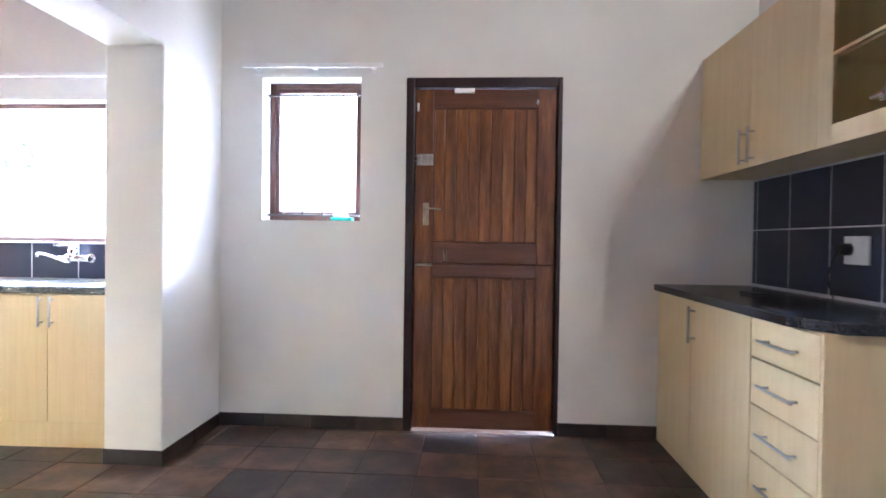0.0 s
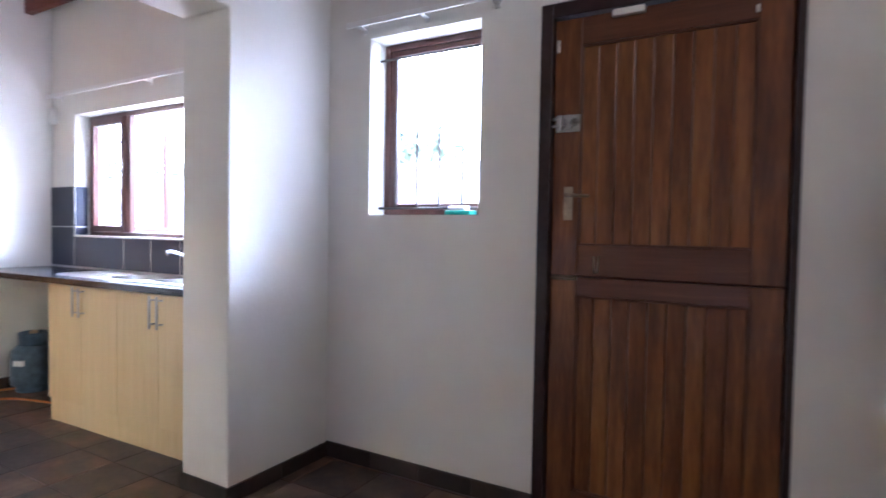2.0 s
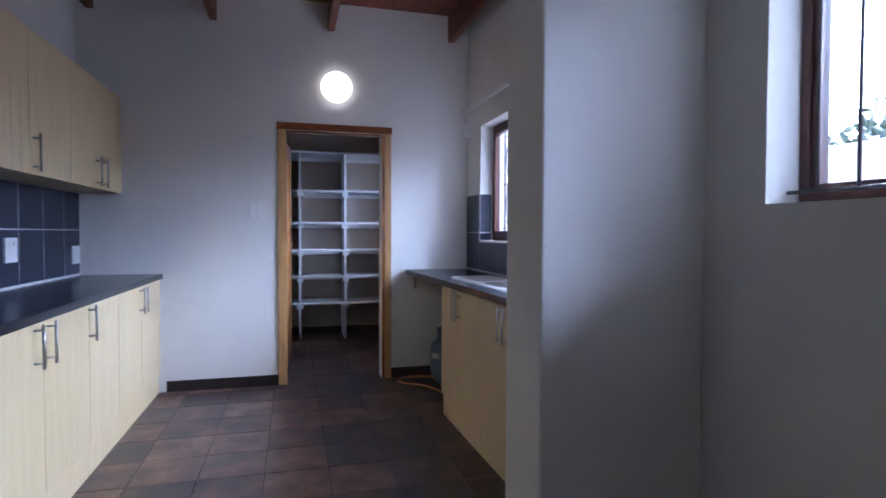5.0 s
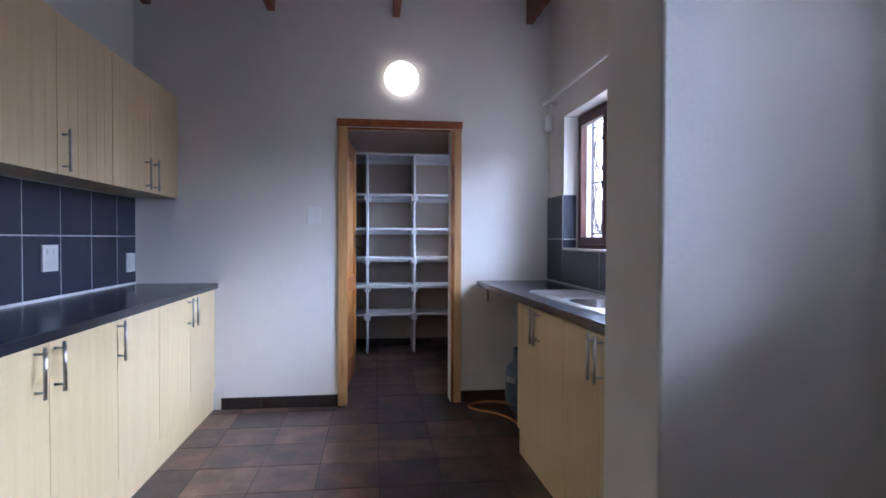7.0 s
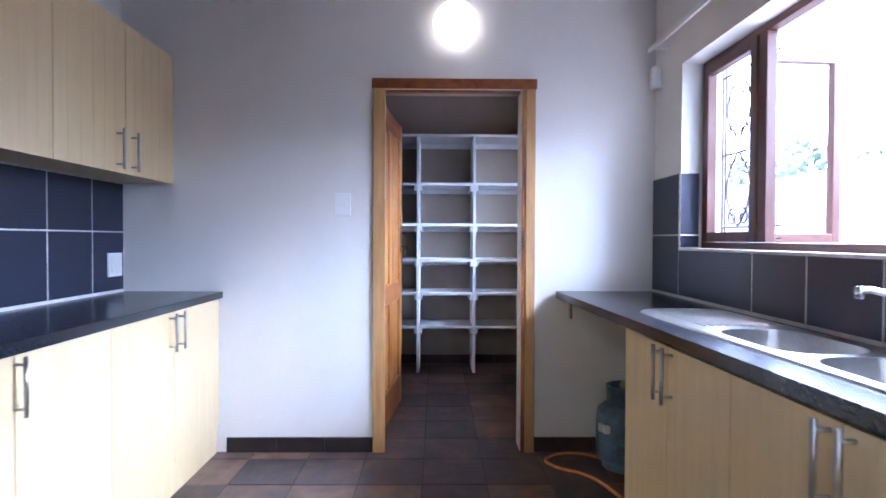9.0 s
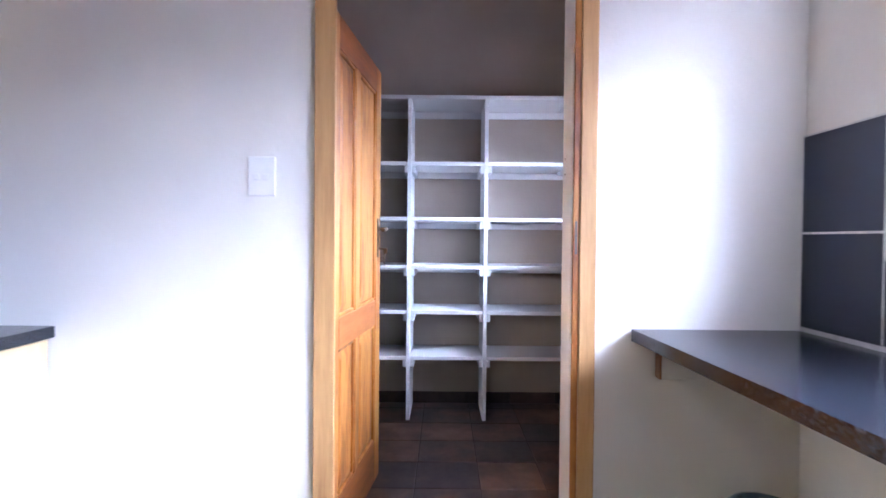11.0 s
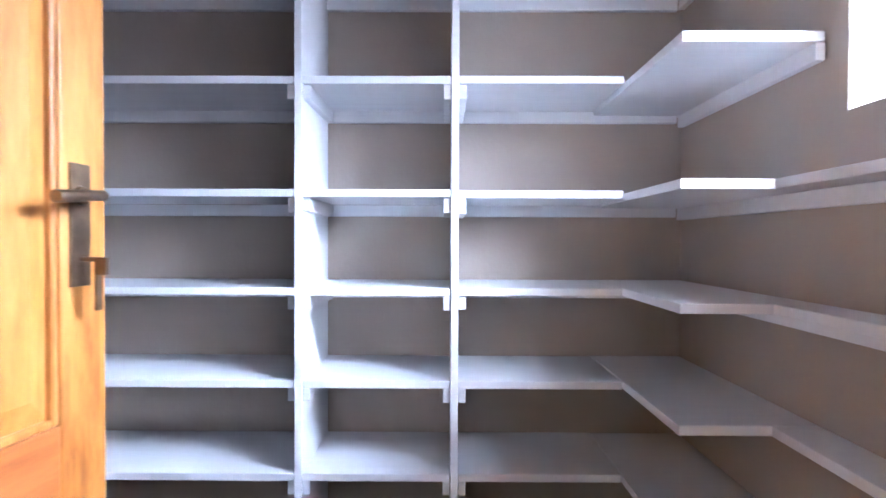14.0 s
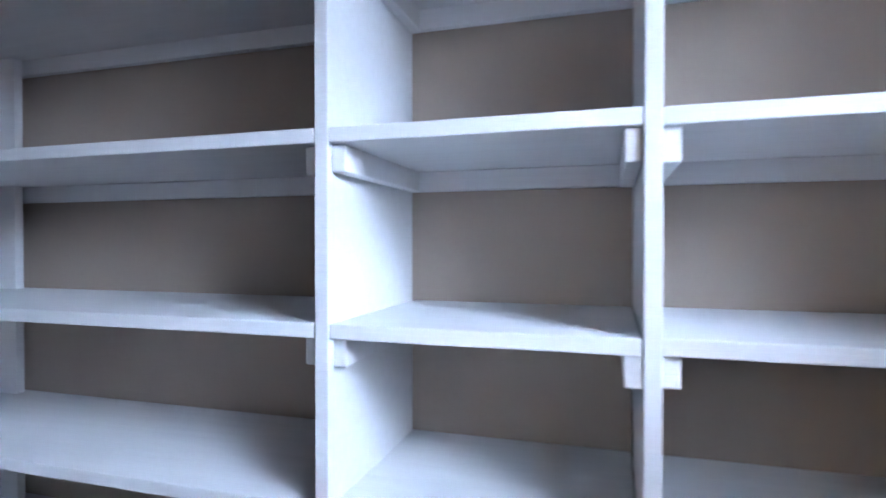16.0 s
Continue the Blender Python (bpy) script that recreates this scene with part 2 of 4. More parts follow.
# north wall with door hole and three windows
DX0, DX1, DTOP = -0.378, 0.535, 2.097
W1 = (-1.246, -0.650, 1.248, 2.100)
W2 = (-3.905, -1.95, 1.095, 1.970)
W3 = (-5.50, -4.64, 1.40, 2.05)
yo = NY + 0.23
wall_n = boxes("wall_north", WALL, [
    (WX - 0.07, W2[0], NY, yo, -0.1, TOP), (W2[0], W2[1], NY, yo, -0.1, W2[2]), (W2[0], W2[1], NY, yo, W2[3], TOP),
    (W2[1], W1[0], NY, yo, -0.1, TOP), (W1[0], W1[1], NY, yo, -0.1, W1[2]), (W1[0], W1[1], NY, yo, W1[3], TOP),
    (W1[1], DX0, NY, yo, -0.1, TOP), (DX0, DX1, NY, yo, DTOP, TOP), (DX1, EX + 0.2, NY, yo, -0.1, TOP)])
structure(wall_n, "cream painted plaster wall")
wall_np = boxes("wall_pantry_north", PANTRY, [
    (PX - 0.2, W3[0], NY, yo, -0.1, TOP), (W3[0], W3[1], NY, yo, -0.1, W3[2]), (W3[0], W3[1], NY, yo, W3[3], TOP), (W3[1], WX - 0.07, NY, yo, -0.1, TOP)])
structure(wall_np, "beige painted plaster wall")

# partition between kitchen and pantry: painted cream on one side, beige on the other
PO0, PO1, POT = 1.930, 2.748, 1.925                     # doorway
half = WX - 0.07
structure(boxes("wall_west", WALL, [(half, WX, SY, PO0 + 0.036, -0.1, TOP), (half, WX, PO1, NY, -0.1, TOP), (half, WX, PO0 + 0.036, PO1, POT, TOP)]), "cream painted plaster wall with a doorway")
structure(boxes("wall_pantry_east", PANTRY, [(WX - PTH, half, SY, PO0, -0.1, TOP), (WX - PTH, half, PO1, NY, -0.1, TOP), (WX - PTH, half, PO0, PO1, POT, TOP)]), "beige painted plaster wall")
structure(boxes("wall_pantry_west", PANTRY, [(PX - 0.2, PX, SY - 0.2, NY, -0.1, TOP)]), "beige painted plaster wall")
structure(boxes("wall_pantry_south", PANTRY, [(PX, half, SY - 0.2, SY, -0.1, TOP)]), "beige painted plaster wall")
structure(boxes("wall_kitchen_south", WALL, [(half, -1.80, SY - 0.2, SY, -0.1, TOP)]), "cream painted plaster wall")
structure(boxes("wall_east", WALL, [(EX, EX + 0.2, ROOM_S, NY, -0.1, TOP)]), "cream painted plaster wall")
structure(boxes("wall_south", WALL, [(-1.80, EX + 0.2, ROOM_S - 0.2, ROOM_S, -0.1, TOP)]), "cream painted plaster wall")
# pier, lintel and the wall that carries it
PE, PW, PS, LZ = -1.500, -1.800, 2.830, 2.083
bm = bmesh.new()
side = [(NY, -0.1), (PS, -0.1), (PS, LZ), (SY, LZ), (SY, -0.1), (ROOM_S, -0.1), (ROOM_S, TOP), (NY, TOP)]
va, vb = [bm.verts.new((PW, *p)) for p in side], [bm.verts.new((PE, *p)) for p in side]
bm.faces.new(va), bm.faces.new(vb[::-1])
for k in range(8):
    bm.faces.new((va[k], vb[k], vb[(k + 1) % 8], va[(k + 1) % 8]))
pier = done(bm, "wall_pier", WALL, None, 0.008)
structure(pier, "cream plaster pier and lintel of a wide opening")

# ceiling of cedar boards (one mesh), and roof over it
bm = bmesh.new()
y = ROOM_S - 0.2
while y < 4.1:
    box(bm, PX - 0.2, EX + 0.2, y + 0.003, y + 0.107, TOP, TOP + 0.018)
    y += 0.11
box(bm, PX - 0.4, PW, ROOM_S - 0.5, 4.15, TOP + 0.02, TOP + 0.14)
# unseen deep overhang, added to keep high sky light off the pier
box(bm, PW, EX + 0.5, ROOM_S - 0.5, 5.4, TOP + 0.02, TOP + 0.14)
structure(done(bm, "ceiling", CEILWOOD), "red-brown tongue and groove timber ceiling, with an added unseen overhang that blocks sky light")
for yb in (0.72, 1.512, 2.352, 3.30):
    bm = bmesh.new()
    box(bm, WX - 0.02, PW + 0.02, yb - 0.025, yb + 0.025, 2.69, TOP + 0.002)
    tagged(done(bm, "ceiling_beam", CEILWOOD, bevel=0.003), "dark red-brown timber rafter under the ceiling", "beam", "ceiling beams")


# ---------------------------------------------------------------- north door
door = thing("stable_door", (0.08, NY + 0.03, 0), "closed dark mahogany stable door with boarded panels", "door")
LX0, LX1, LY0, LY1 = -0.326, 0.508, NY + 0.028, NY + 0.070
boxes("door_frame", FRAMEDARK, [(DX0, LX0 - 0.003, NY - 0.006, NY + 0.11, 0.0, DTOP), (LX1 + 0.003, DX1, NY - 0.006, NY + 0.11, 0.0, DTOP), (LX0 - 0.003, LX1 + 0.003, NY - 0.006, NY + 0.11, 2.040, DTOP)], door, 0.004)
boxes("door_stop", FRAMEDARK, [(LX0 - 0.003, LX0 + 0.014, LY1, NY + 0.11, 0, 2.04), (LX1 - 0.014, LX1 + 0.003, LY1, NY + 0.11, 0, 2.04)], door)
for nm, z0, z1, p0, p1 in (("upper_leaf", 1.004, 2.036, 1.127, 1.928), ("lower_leaf", 0.016, 0.998, 0.121, 0.923)):
    boxes(nm, DARKDOOR, [(LX0, -0.218, LY0, LY1, z0, z1), (0.399, LX1, LY0, LY1, z0, z1)], door, 0.003)
    boxes(nm + "_rail", DARKRAIL, [(-0.218, 0.399, LY0, LY1, z0, p0), (-0.218, 0.399, LY0, LY1, p1, z1)], door, 0.003)
    boxes(nm + "_back", DARKDOOR, [(-0.218, 0.399, LY1 - 0.009, LY1 - 0.002, p0, p1)], door)
    bw = 0.617 / 9
    for i in range(9):
        x = -0.218 + i * bw
        boxes("board", DARKDOOR, [(x + 0.0008, x + bw - 0.0008, LY0 + 0.012, LY1 - 0.008, p0, p1)], door, 0.004)
    # moulding round the panel
    boxes("panel_bead", DARKRAIL, [(-0.218, -0.210, LY0 + 0.004, LY0 + 0.014, p0, p1), (0.391, 0.399, LY0 + 0.004, LY0 + 0.014, p0, p1),
          (-0.210, 0.391, LY0 + 0.004, LY0 + 0.014, p0, p0 + 0.008), (-0.210, 0.391, LY0 + 0.004, LY0 + 0.014, p1 - 0.008, p1)], door, 0.002)


def barrel_bolt(x0, x1, z, parent):
    bm = bmesh.new()
    box(bm, x0 + 0.035, x1, LY0 - 0.004, LY0, z - 0.02, z + 0.02)
    tube(bm, (x0, LY0 - 0.012, z + 0.004), (x1 - 0.01, LY0 - 0.012, z + 0.004), 0.006)
    for u in (0.05, 0.085):
        box(bm, x0 + u, x0 + u + 0.016, LY0 - 0.022, LY0, z - 0.012, z + 0.018)
    box(bm, x0, x0 + 0.022, LY0 - 0.020, LY0 - 0.002, z - 0.02, z + 0.02)
    tube(bm, (x1 - 0.03, LY0 - 0.012, z), (x1 - 0.03, LY0 - 0.03, z - 0.012), 0.004)
    return done(bm, "bolt", STEEL, parent, 0.001)


boxes("meeting_rebate", DARKRAIL, [(LX0, LX1, LY0 + 0.015, LY1 - 0.003, 0.990, 1.012)], door)
barrel_bolt(-0.352, -0.217, 1.632, door)
barrel_bolt(-0.352, -0.217, 1.604, door)
bm = bmesh.new()
box(bm, -0.318, -0.216, LY0 - 0.006, LY0, 0.985, 1.003)
tube(bm, (-0.322, LY0 - 0.012, 0.994), (-0.220, LY0 - 0.012, 0.994), 0.006)
done(bm, "bolt", BRASS, door, 0.001)
bm = bmesh.new()
box(bm, -0.276, -0.240, LY0 - 0.005, LY0, 1.228, 1.362)
tube(bm, (-0.257, LY0, 1.328), (-0.257, LY0 - 0.04, 1.328), 0.008)
tube(bm, (-0.262, LY0 - 0.04, 1.328), (-0.165, LY0 - 0.042, 1.322), 0.006)
lathe(bm, (-0.257, LY0 - 0.006, 1.265), [(0.011, -0.004), (0.011, 0.003)], 14, "y")
done(bm, "lock_handle", BRASS, door, 0.0015)
boxes("closer_block", PLASTIC, [(-0.096, 0.022, LY0 - 0.026, LY0, 2.010, 2.036), (-0.096, -0.045, LY0 - 0.018, LY0 + 0.01, 2.040, 2.050)], door, 0.003)
boxes("sensor_tab", PLASTIC, [(-0.318, -0.304, LY0 - 0.012, LY0, 1.905, 1.955), (0.388, 0.399, LY0 - 0.010, LY0, 1.945, 1.972)], door, 0.003)
bm = bmesh.new()
for k in range(2):
    tube(bm, (-0.145 + k * 0.012, LY0 - 0.004, 1.015), (-0.15 + k * 0.02, LY0 - 0.004, 1.085), 0.003, 8)
done(bm, "hook", BRASS, door)


# ---------------------------------------------------------------- windows
def window_box(name, x0, x1, z0, z1, y0, y1, w, mat, parent):
    return boxes(name, mat, [(x0, x0 + w, y0, y1, z0, z1), (x1 - w, x1, y0, y1, z0, z1), (x0 + w, x1 - w, y0, y1, z0, z0 + w), (x0 + w, x1 - w, y0, y1, z1 - w, z1)], parent, 0.003)


def pane(x0, x1, z0, z1, y, parent):
    ob = boxes("pane", GLASS, [(x0, x1, y, y + 0.004, z0, z1)], parent)
    ob.visible_shadow = False
    return ob


win1 = structure(thing("window_1", ((W1[0] + W1[1]) / 2, NY + 0.12, W1[2]), "red-brown timber window with burglar bars", "window"))
window_box("frame", W1[0], W1[1], W1[2] + 0.002, W1[3], NY + 0.125, NY + 0.19, 0.032, REDFRAME, win1)
window_box("sash", W1[0] + 0.032, W1[1] - 0.032, W1[2] + 0.034, W1[3] - 0.032, NY + 0.135, NY + 0.175, 0.026, REDFRAME, win1)
pane(W1[0] + 0.058, W1[1] - 0.058, W1[2] + 0.06, W1[3] - 0.058, NY + 0.155, win1)
bm = bmesh.new()
for z in (1.283, 2.014):
    tube(bm, (W1[0], NY + 0.085, z), (W1[1], NY + 0.085, z), 0.006, 10)
for i in range(4):
    x = -1.148 + 0.1235 * i
    tube(bm, (x, NY + 0.085, 1.283), (x, NY + 0.085, 2.014), 0.0055, 10)
done(bm, "burglar_bar", IRON, win1)

win2 = structure(thing("window_2", ((W2[0] + W2[1]) / 2, NY + 0.12, W2[2]), "wide red-brown timber kitchen window, one casement open", "window"))
window_box("frame", W2[0], W2[1], W2[2] + 0.002, W2[3], NY + 0.10, NY + 0.145, 0.030, REDFRAME, win2)
boxes("mullion", REDFRAME, [(-3.446, -3.392, NY + 0.098, NY + 0.140, W2[2] + 0.033, W2[3] - 0.031)], win2, 0.003)
window_box("sash", W2[0] + 0.031, -3.447, W2[2] + 0.033, W2[3] - 0.031, NY + 0.088, NY + 0.13, 0.044, REDFRAME, win2)
pane(W2[0] + 0.074, -3.490, W2[2] + 0.076, W2[3] - 0.074, NY + 0.11, win2)
# casement standing open outside
cas = window_box("open_casement", 0.0, 0.33, W2[2] + 0.033, 1.895, -0.018, 0.018, 0.036, REDFRAME, None)
cas.matrix_basis = pose(-3.530, NY + 0.168, 0, 0, 0, 95)
under(cas, win2)
stay = boxes("casement_stay", PLASTIC, [(0.295, 0.335, 0.019, 0.030, 1.50, 1.53), (0.305, 0.322, 0.025, 0.045, 1.47, 1.54)], None, 0.002)
stay.matrix_basis = pose(-3.530, NY + 0.168, 0, 0, 0, 95)
under(stay, win2)


def spiral(cx, cz, r, a0, turns, y, n=22):
    return [(cx + r * (1 - 0.72 * i / n) * math.cos(a0 + turns * 2 * math.pi * i / n), y, cz + r * (1 - 0.72 * i / n) * math.sin(a0 + turns * 2 * math.pi * i / n)) for i in range(n + 1)]


gy, gx = NY + 0.185, -3.745
runs = []
for sgn in (-1, 1):
    for cz, up in ((1.80, 1), (1.62, -1), (1.50, 1), (1.24, -1)):
        runs.append([(gx + sgn * (x - gx), y, z) for x, y, z in spiral(gx + 0.042, cz, 0.040, -math.pi / 2 * up, 1.1 * up, gy)])
    runs.append([(gx + sgn * 0.095 * math.sin(math.pi * k / 16) ** 0.8, gy, 1.20 + 0.33 * k / 16) for k in range(17)])
    runs.append([(gx + sgn * 0.095 * math.sin(math.pi * k / 16) ** 0.8, gy, 1.59 + 0.29 * k / 16) for k in range(17)])
for z in (1.145, 1.195, 1.53, 1.89):
    runs.append([(W2[0] + 0.02, gy, z), (-3.44, gy, z)])
for x in (-3.880, -3.855):
    runs.append([(x, gy, W2[2]), (x, gy, W2[3])])
curve_bar("scroll_grille", runs, 0.0045, IRON, win2)

win3 = structure(thing("window_3", ((W3[0] + W3[1]) / 2, NY + 0.12, W3[2]), "small pantry window with white reveal", "window"))
window_box("frame", W3[0], W3[1], W3[2], W3[3], NY + 0.12, NY + 0.18, 0.04, WHITE, win3)
pane(W3[0] + 0.04, W3[1] - 0.04, W3[2] + 0.04, W3[3] - 0.04, NY + 0.15, win3)


def curtain_rail(x0, x1, z, label):
    e = thing("curtain_rail", ((x0 + x1) / 2, NY, z), label, "curtain rail", "curtain rails")
    bm = bmesh.new()
    box(bm, x0, x1, NY - 0.080, NY - 0.068, z - 0.013, z + 0.013)
    done(bm, "track", PLASTIC, e, 0.002)
    for u in (0.06, (x1 - x0) / 2, x1 - x0 - 0.06):
        bm = bmesh.new()
        box(bm, x0 + u - 0.012, x0 + u + 0.012, NY - 0.070, NY + 0.001, z - 0.008, z + 0.004)
        box(bm, x0 + u - 0.012, x0 + u + 0.012, NY - 0.006, NY + 0.001, z - 0.025, z + 0.018)
        done(bm, "bracket", PLASTIC, e, 0.001)


curtain_rail(-1.335, -0.512, 2.150, "white plastic curtain rail over the small window")
curtain_rail(-4.13, -1.86, 2.103, "white plastic curtain rail over the kitchen window")

# soap box on the sill
soap = thing("soap_box", (-0.77, NY + 0.06, W1[2]), "teal plastic soap box with a white sponge on the sill", "soap box")
boxes("tray", TEAL, [(-0.835, -0.705, NY + 0.025, NY + 0.105, W1[2], W1[2] + 0.022)], soap, 0.006)
boxes("sponge", PLASTIC, [(-0.825, -0.735, NY + 0.035, NY + 0.095, W1[2] + 0.022, W1[2] + 0.042)], soap, 0.008)


# ---------------------------------------------------------------- cabinets
def bar_handle(parent, a, b, out, name="handle"):
    """A steel bar on two posts; a, b: ends of the bar on the door face, out: the way off the face."""
    a, b, out = Vector(a), Vector(b), Vector(out)
    bm = bmesh.new()
    tube(bm, a + out * 0.032, b + out * 0.032, 0.006, 12)
    d = (b - a).normalized()
    for p in (a + d * 0.022, b - d * 0.022):
        tube(bm, p, p + out * 0.032, 0.0045, 10)
    return done(bm, name, STEEL, parent)


def boarded(bm, axis, u0, u1, z0, z1, face, out, strips=0):
    """A cabinet door 18 mm thick; strips: how many upright beads are cut into its face."""
    n = max(1, strips)
    w = (u1 - u0) / n
    a, b = sorted((face - out * 0.0004, face - out * 0.018))
    lo, hi = sorted((face, face - out * 0.0004))
    if n == 1:
        a, b = sorted((face, face - out * 0.018))
    if axis == "x":
        box(bm, u0, u1, a, b, z0, z1)
    else:
        box(bm, a, b, u0, u1, z0, z1)
    if n > 1:
        for i in range(n):
            p, q = u0 + i * w + (0.0005 if i else 0), u0 + (i + 1) * w - (0.0005 if i < n - 1 else 0)
            if axis == "x":
                box(bm, p, q, lo, hi, z0, z1)
            else:
                box(bm, lo, hi, p, q, z0, z1)


def rail_door(parent, axis, u0, u1, z0, z1, face, out, strips=0, handle=None, hz=None):
    g = 0.0018
    bm = bmesh.new()
    boarded(bm, axis, u0 + g, u1 - g, z0 + g, z1 - g, face, out, strips)
    d = done(bm, "door", MAPLE, parent)
    if handle is not None:
        o = (0, out, 0) if axis == "x" else (out, 0, 0)
        pt = lambda u, z: (u, face, z) if axis == "x" else (face, u, z)  # noqa: E731
        bar_handle(d, pt(handle, hz[0]), pt(handle, hz[1]), o)
    return d


# kitchen north run: two double units under the sink counter
FACE_N = 2.975
CT, CN = 0.856, 0.862                                   # counter tops
SKEW = 0.037                                            # the north run is not quite square to the room
for x0, x1, xm, shift in ((-3.268, -2.585, -2.925, 0.008), (-2.585, -1.803, -2.232, 0.026)):
    c = thing("base_cabinet", ((x0 + x1) / 2, FACE_N, 0), "maple laminate base cabinet with beaded double doors", "cabinet", "kitchen base cabinets")
    boxes("body", MAPLE, [(x0, x0 + 0.016, FACE_N + 0.019, NY - 0.055, 0.10, CN - 0.04), (x1 - 0.016, x1, FACE_N + 0.019, NY - 0.055, 0.10, CN - 0.04),
          (x0 + 0.016, x1 - 0.016, FACE_N + 0.019, NY - 0.055, 0.10, 0.116), (x0 + 0.016, x1 - 0.016, NY - 0.063, NY - 0.055, 0.116, CN - 0.04),
          (x0 + 0.016, x1 - 0.016, FACE_N + 0.019, FACE_N + 0.035, CN - 0.10, CN - 0.04)], c)
    boxes("plinth", MAPLE, [(x0 + 0.004, x1, FACE_N + 0.012, FACE_N + 0.028, 0.0, 0.135), (x0 + 0.004, x0 + 0.02, FACE_N + 0.028, NY - 0.06, 0, 0.10)], c)
    rail_door(c, "x", x0, xm, 0.138, CN - 0.042, FACE_N, -1, 6, xm - 0.030, (0.652, 0.819))
    rail_door(c, "x", xm, x1, 0.138, CN - 0.042, FACE_N, -1, 6, xm + 0.030, (0.652, 0.819))
    c.matrix_basis = Matrix.Translation((0, shift, 0)) @ c.matrix_basis @ pose(0, 0, 0, 0, 0, 1.4)

# counter with a hole for the sink
SX0, SX1, SYA, SYB = -3.44, -2.06, 3.085, 3.410


def edge_n(x):
    """The front edge of the north counter."""
    return 2.926 + SKEW * (x - WX)


top_n = thing("counter_top", (-3.0, 3.2, CN - 0.036), "black speckled granite-look counter top with a sink cut-out", "counter")
bm = bmesh.new()
xa, xb, xc, xd = WX + 0.002, SX0 + 0.10, SX1 - 0.06, PW - 0.002
for a, b, y0, y1 in ((xa, xb, None, NY - 0.010), (xc, xd, None, NY - 0.010), (xb, xc, None, SYA + 0.03), (xb, xc, SYB - 0.03, NY - 0.010)):
    slab(bm, [(a, edge_n(a) if y0 is None else y0), (b, edge_n(b) if y0 is None else y0), (b, y1), (a, y1)], CN - 0.036, CN)
done(bm, "slab", GRANITE, top_n)
boxes("support_batten", WALL, [(WX + 0.001, WX + 0.04, 3.006, NY - 0.01, CN - 0.145, CN - 0.037)], top_n, 0.002)
boxes("bare_batten_end", DARKDOOR, [(WX + 0.001, WX + 0.04, 3.000, 3.006, CN - 0.145, CN - 0.037)], top_n, 0.001)

# sink: rounded steel deck, ribbed drainer, two bowls, mixer on the wall
sink = thing("sink", (-2.7, 3.2, CN), "stainless steel double bowl sink with ribbed drainer", "sink")


def round_rect(x0, x1, y0, y1, r, n=6):
    pts = []
    for cx, cy, a in ((x1 - r, y1 - r, 0), (x0 + r, y1 - r, 90), (x0 + r, y0 + r, 180), (x1 - r, y0 + r, 270)):
        for k in range(n + 1):
            t = radians(a + 90 * k / n)
            pts.append((cx + r * math.cos(t), cy + r * math.sin(t)))
    return pts


def deck(bm, outer, holes, z, drop):
    """A sheet with basins sunk into it; built from rings of one count."""
    for hole in holes:
        rings = [[bm.verts.new((x, y, z)) for x, y in hole]]
        cx = sum(p[0] for p in hole) / len(hole)
        cy = sum(p[1] for p in hole) / len(hole)
        for s, d in ((0.99, 0.012), (0.95, drop * 0.85), (0.86, drop), (0.1, drop + 0.008)):
            rings.append([bm.verts.new((cx + (x - cx) * s, cy + (y - cy) * s, z - d)) for x, y in hole])
        for a, b in zip(rings, rings[1:]):
            for i in range(len(a)):
                f = bm.faces.new((a[i], a[(i + 1) % len(a)], b[(i + 1) % len(a)], b[i]))
                f.smooth = True
        bm.faces.new(rings[-1])


zt = CN + 0.006
B1, B2 = (-2.94, -2.575), (-2.54, -2.13)
bm = bmesh.new()
outer = round_rect(SX0, SX1, SYA, SYB, 0.10, 8)
hole_pts = [round_rect(a, b, SYA + 0.035, SYB - 0.045, 0.09, 6) for a, b in (B1, B2)]
loops = []
for pts in (outer, *hole_pts):
    vs = [bm.verts.new((x, y, zt)) for x, y in pts]
    loops += [bm.edges.new((vs[i], vs[(i + 1) % len(vs)])) for i in range(len(vs))]
bmesh.ops.triangle_fill(bm, use_beauty=True, edges=loops)
lo = [bm.verts.new((x, y, CN + 0.0005)) for x, y in round_rect(SX0 - 0.006, SX1 + 0.006, SYA - 0.006, SYB + 0.006, 0.106, 8)]
hi = [bm.verts.new((x, y, zt)) for x, y in outer]
for i in range(len(lo)):
    bm.faces.new((lo[i], lo[(i + 1) % len(lo)], hi[(i + 1) % len(hi)], hi[i]))
for k in range(11):
    yy = SYA + 0.055 + k * 0.025
    tube(bm, (SX0 + 0.09, yy, zt - 0.001), (-3.0, yy, zt - 0.001), 0.005, 8)
done(bm, "drainer", STEEL, sink)
for pts in hole_pts:
    bm = bmesh.new()
    deck(bm, outer, [pts], zt, 0.15)
    done(bm, "bowl", STEEL, sink)
sink.matrix_basis = sink.matrix_basis @ pose(0, 0, 0, 0, 0, 1.8)
mix = thing("mixer_tap", (-2.370, NY - 0.02, 1.02), "chrome wall-mounted mixer tap with a swivel spout", "tap")
bm = bmesh.new()
for x in (-2.450, -2.300):
    tube(bm, (x, NY - 0.012, 1.0), (x, NY - 0.075, 1.0), 0.014)
    lathe(bm, (x, NY - 0.012, 1.0), [(0.028, -0.012), (0.024, -0.002), (0.014, 0.001)][::-1], 20, "y")
tube(bm, (-2.480, NY - 0.078, 1.0), (-2.270, NY - 0.078, 1.0), 0.018, 16)
tube(bm, (-2.375, NY - 0.078, 0.985), (-2.375, NY - 0.078, 1.055), 0.024, 18)
done(bm, "mixer_body", CHROME, mix)
bm = bmesh.new()
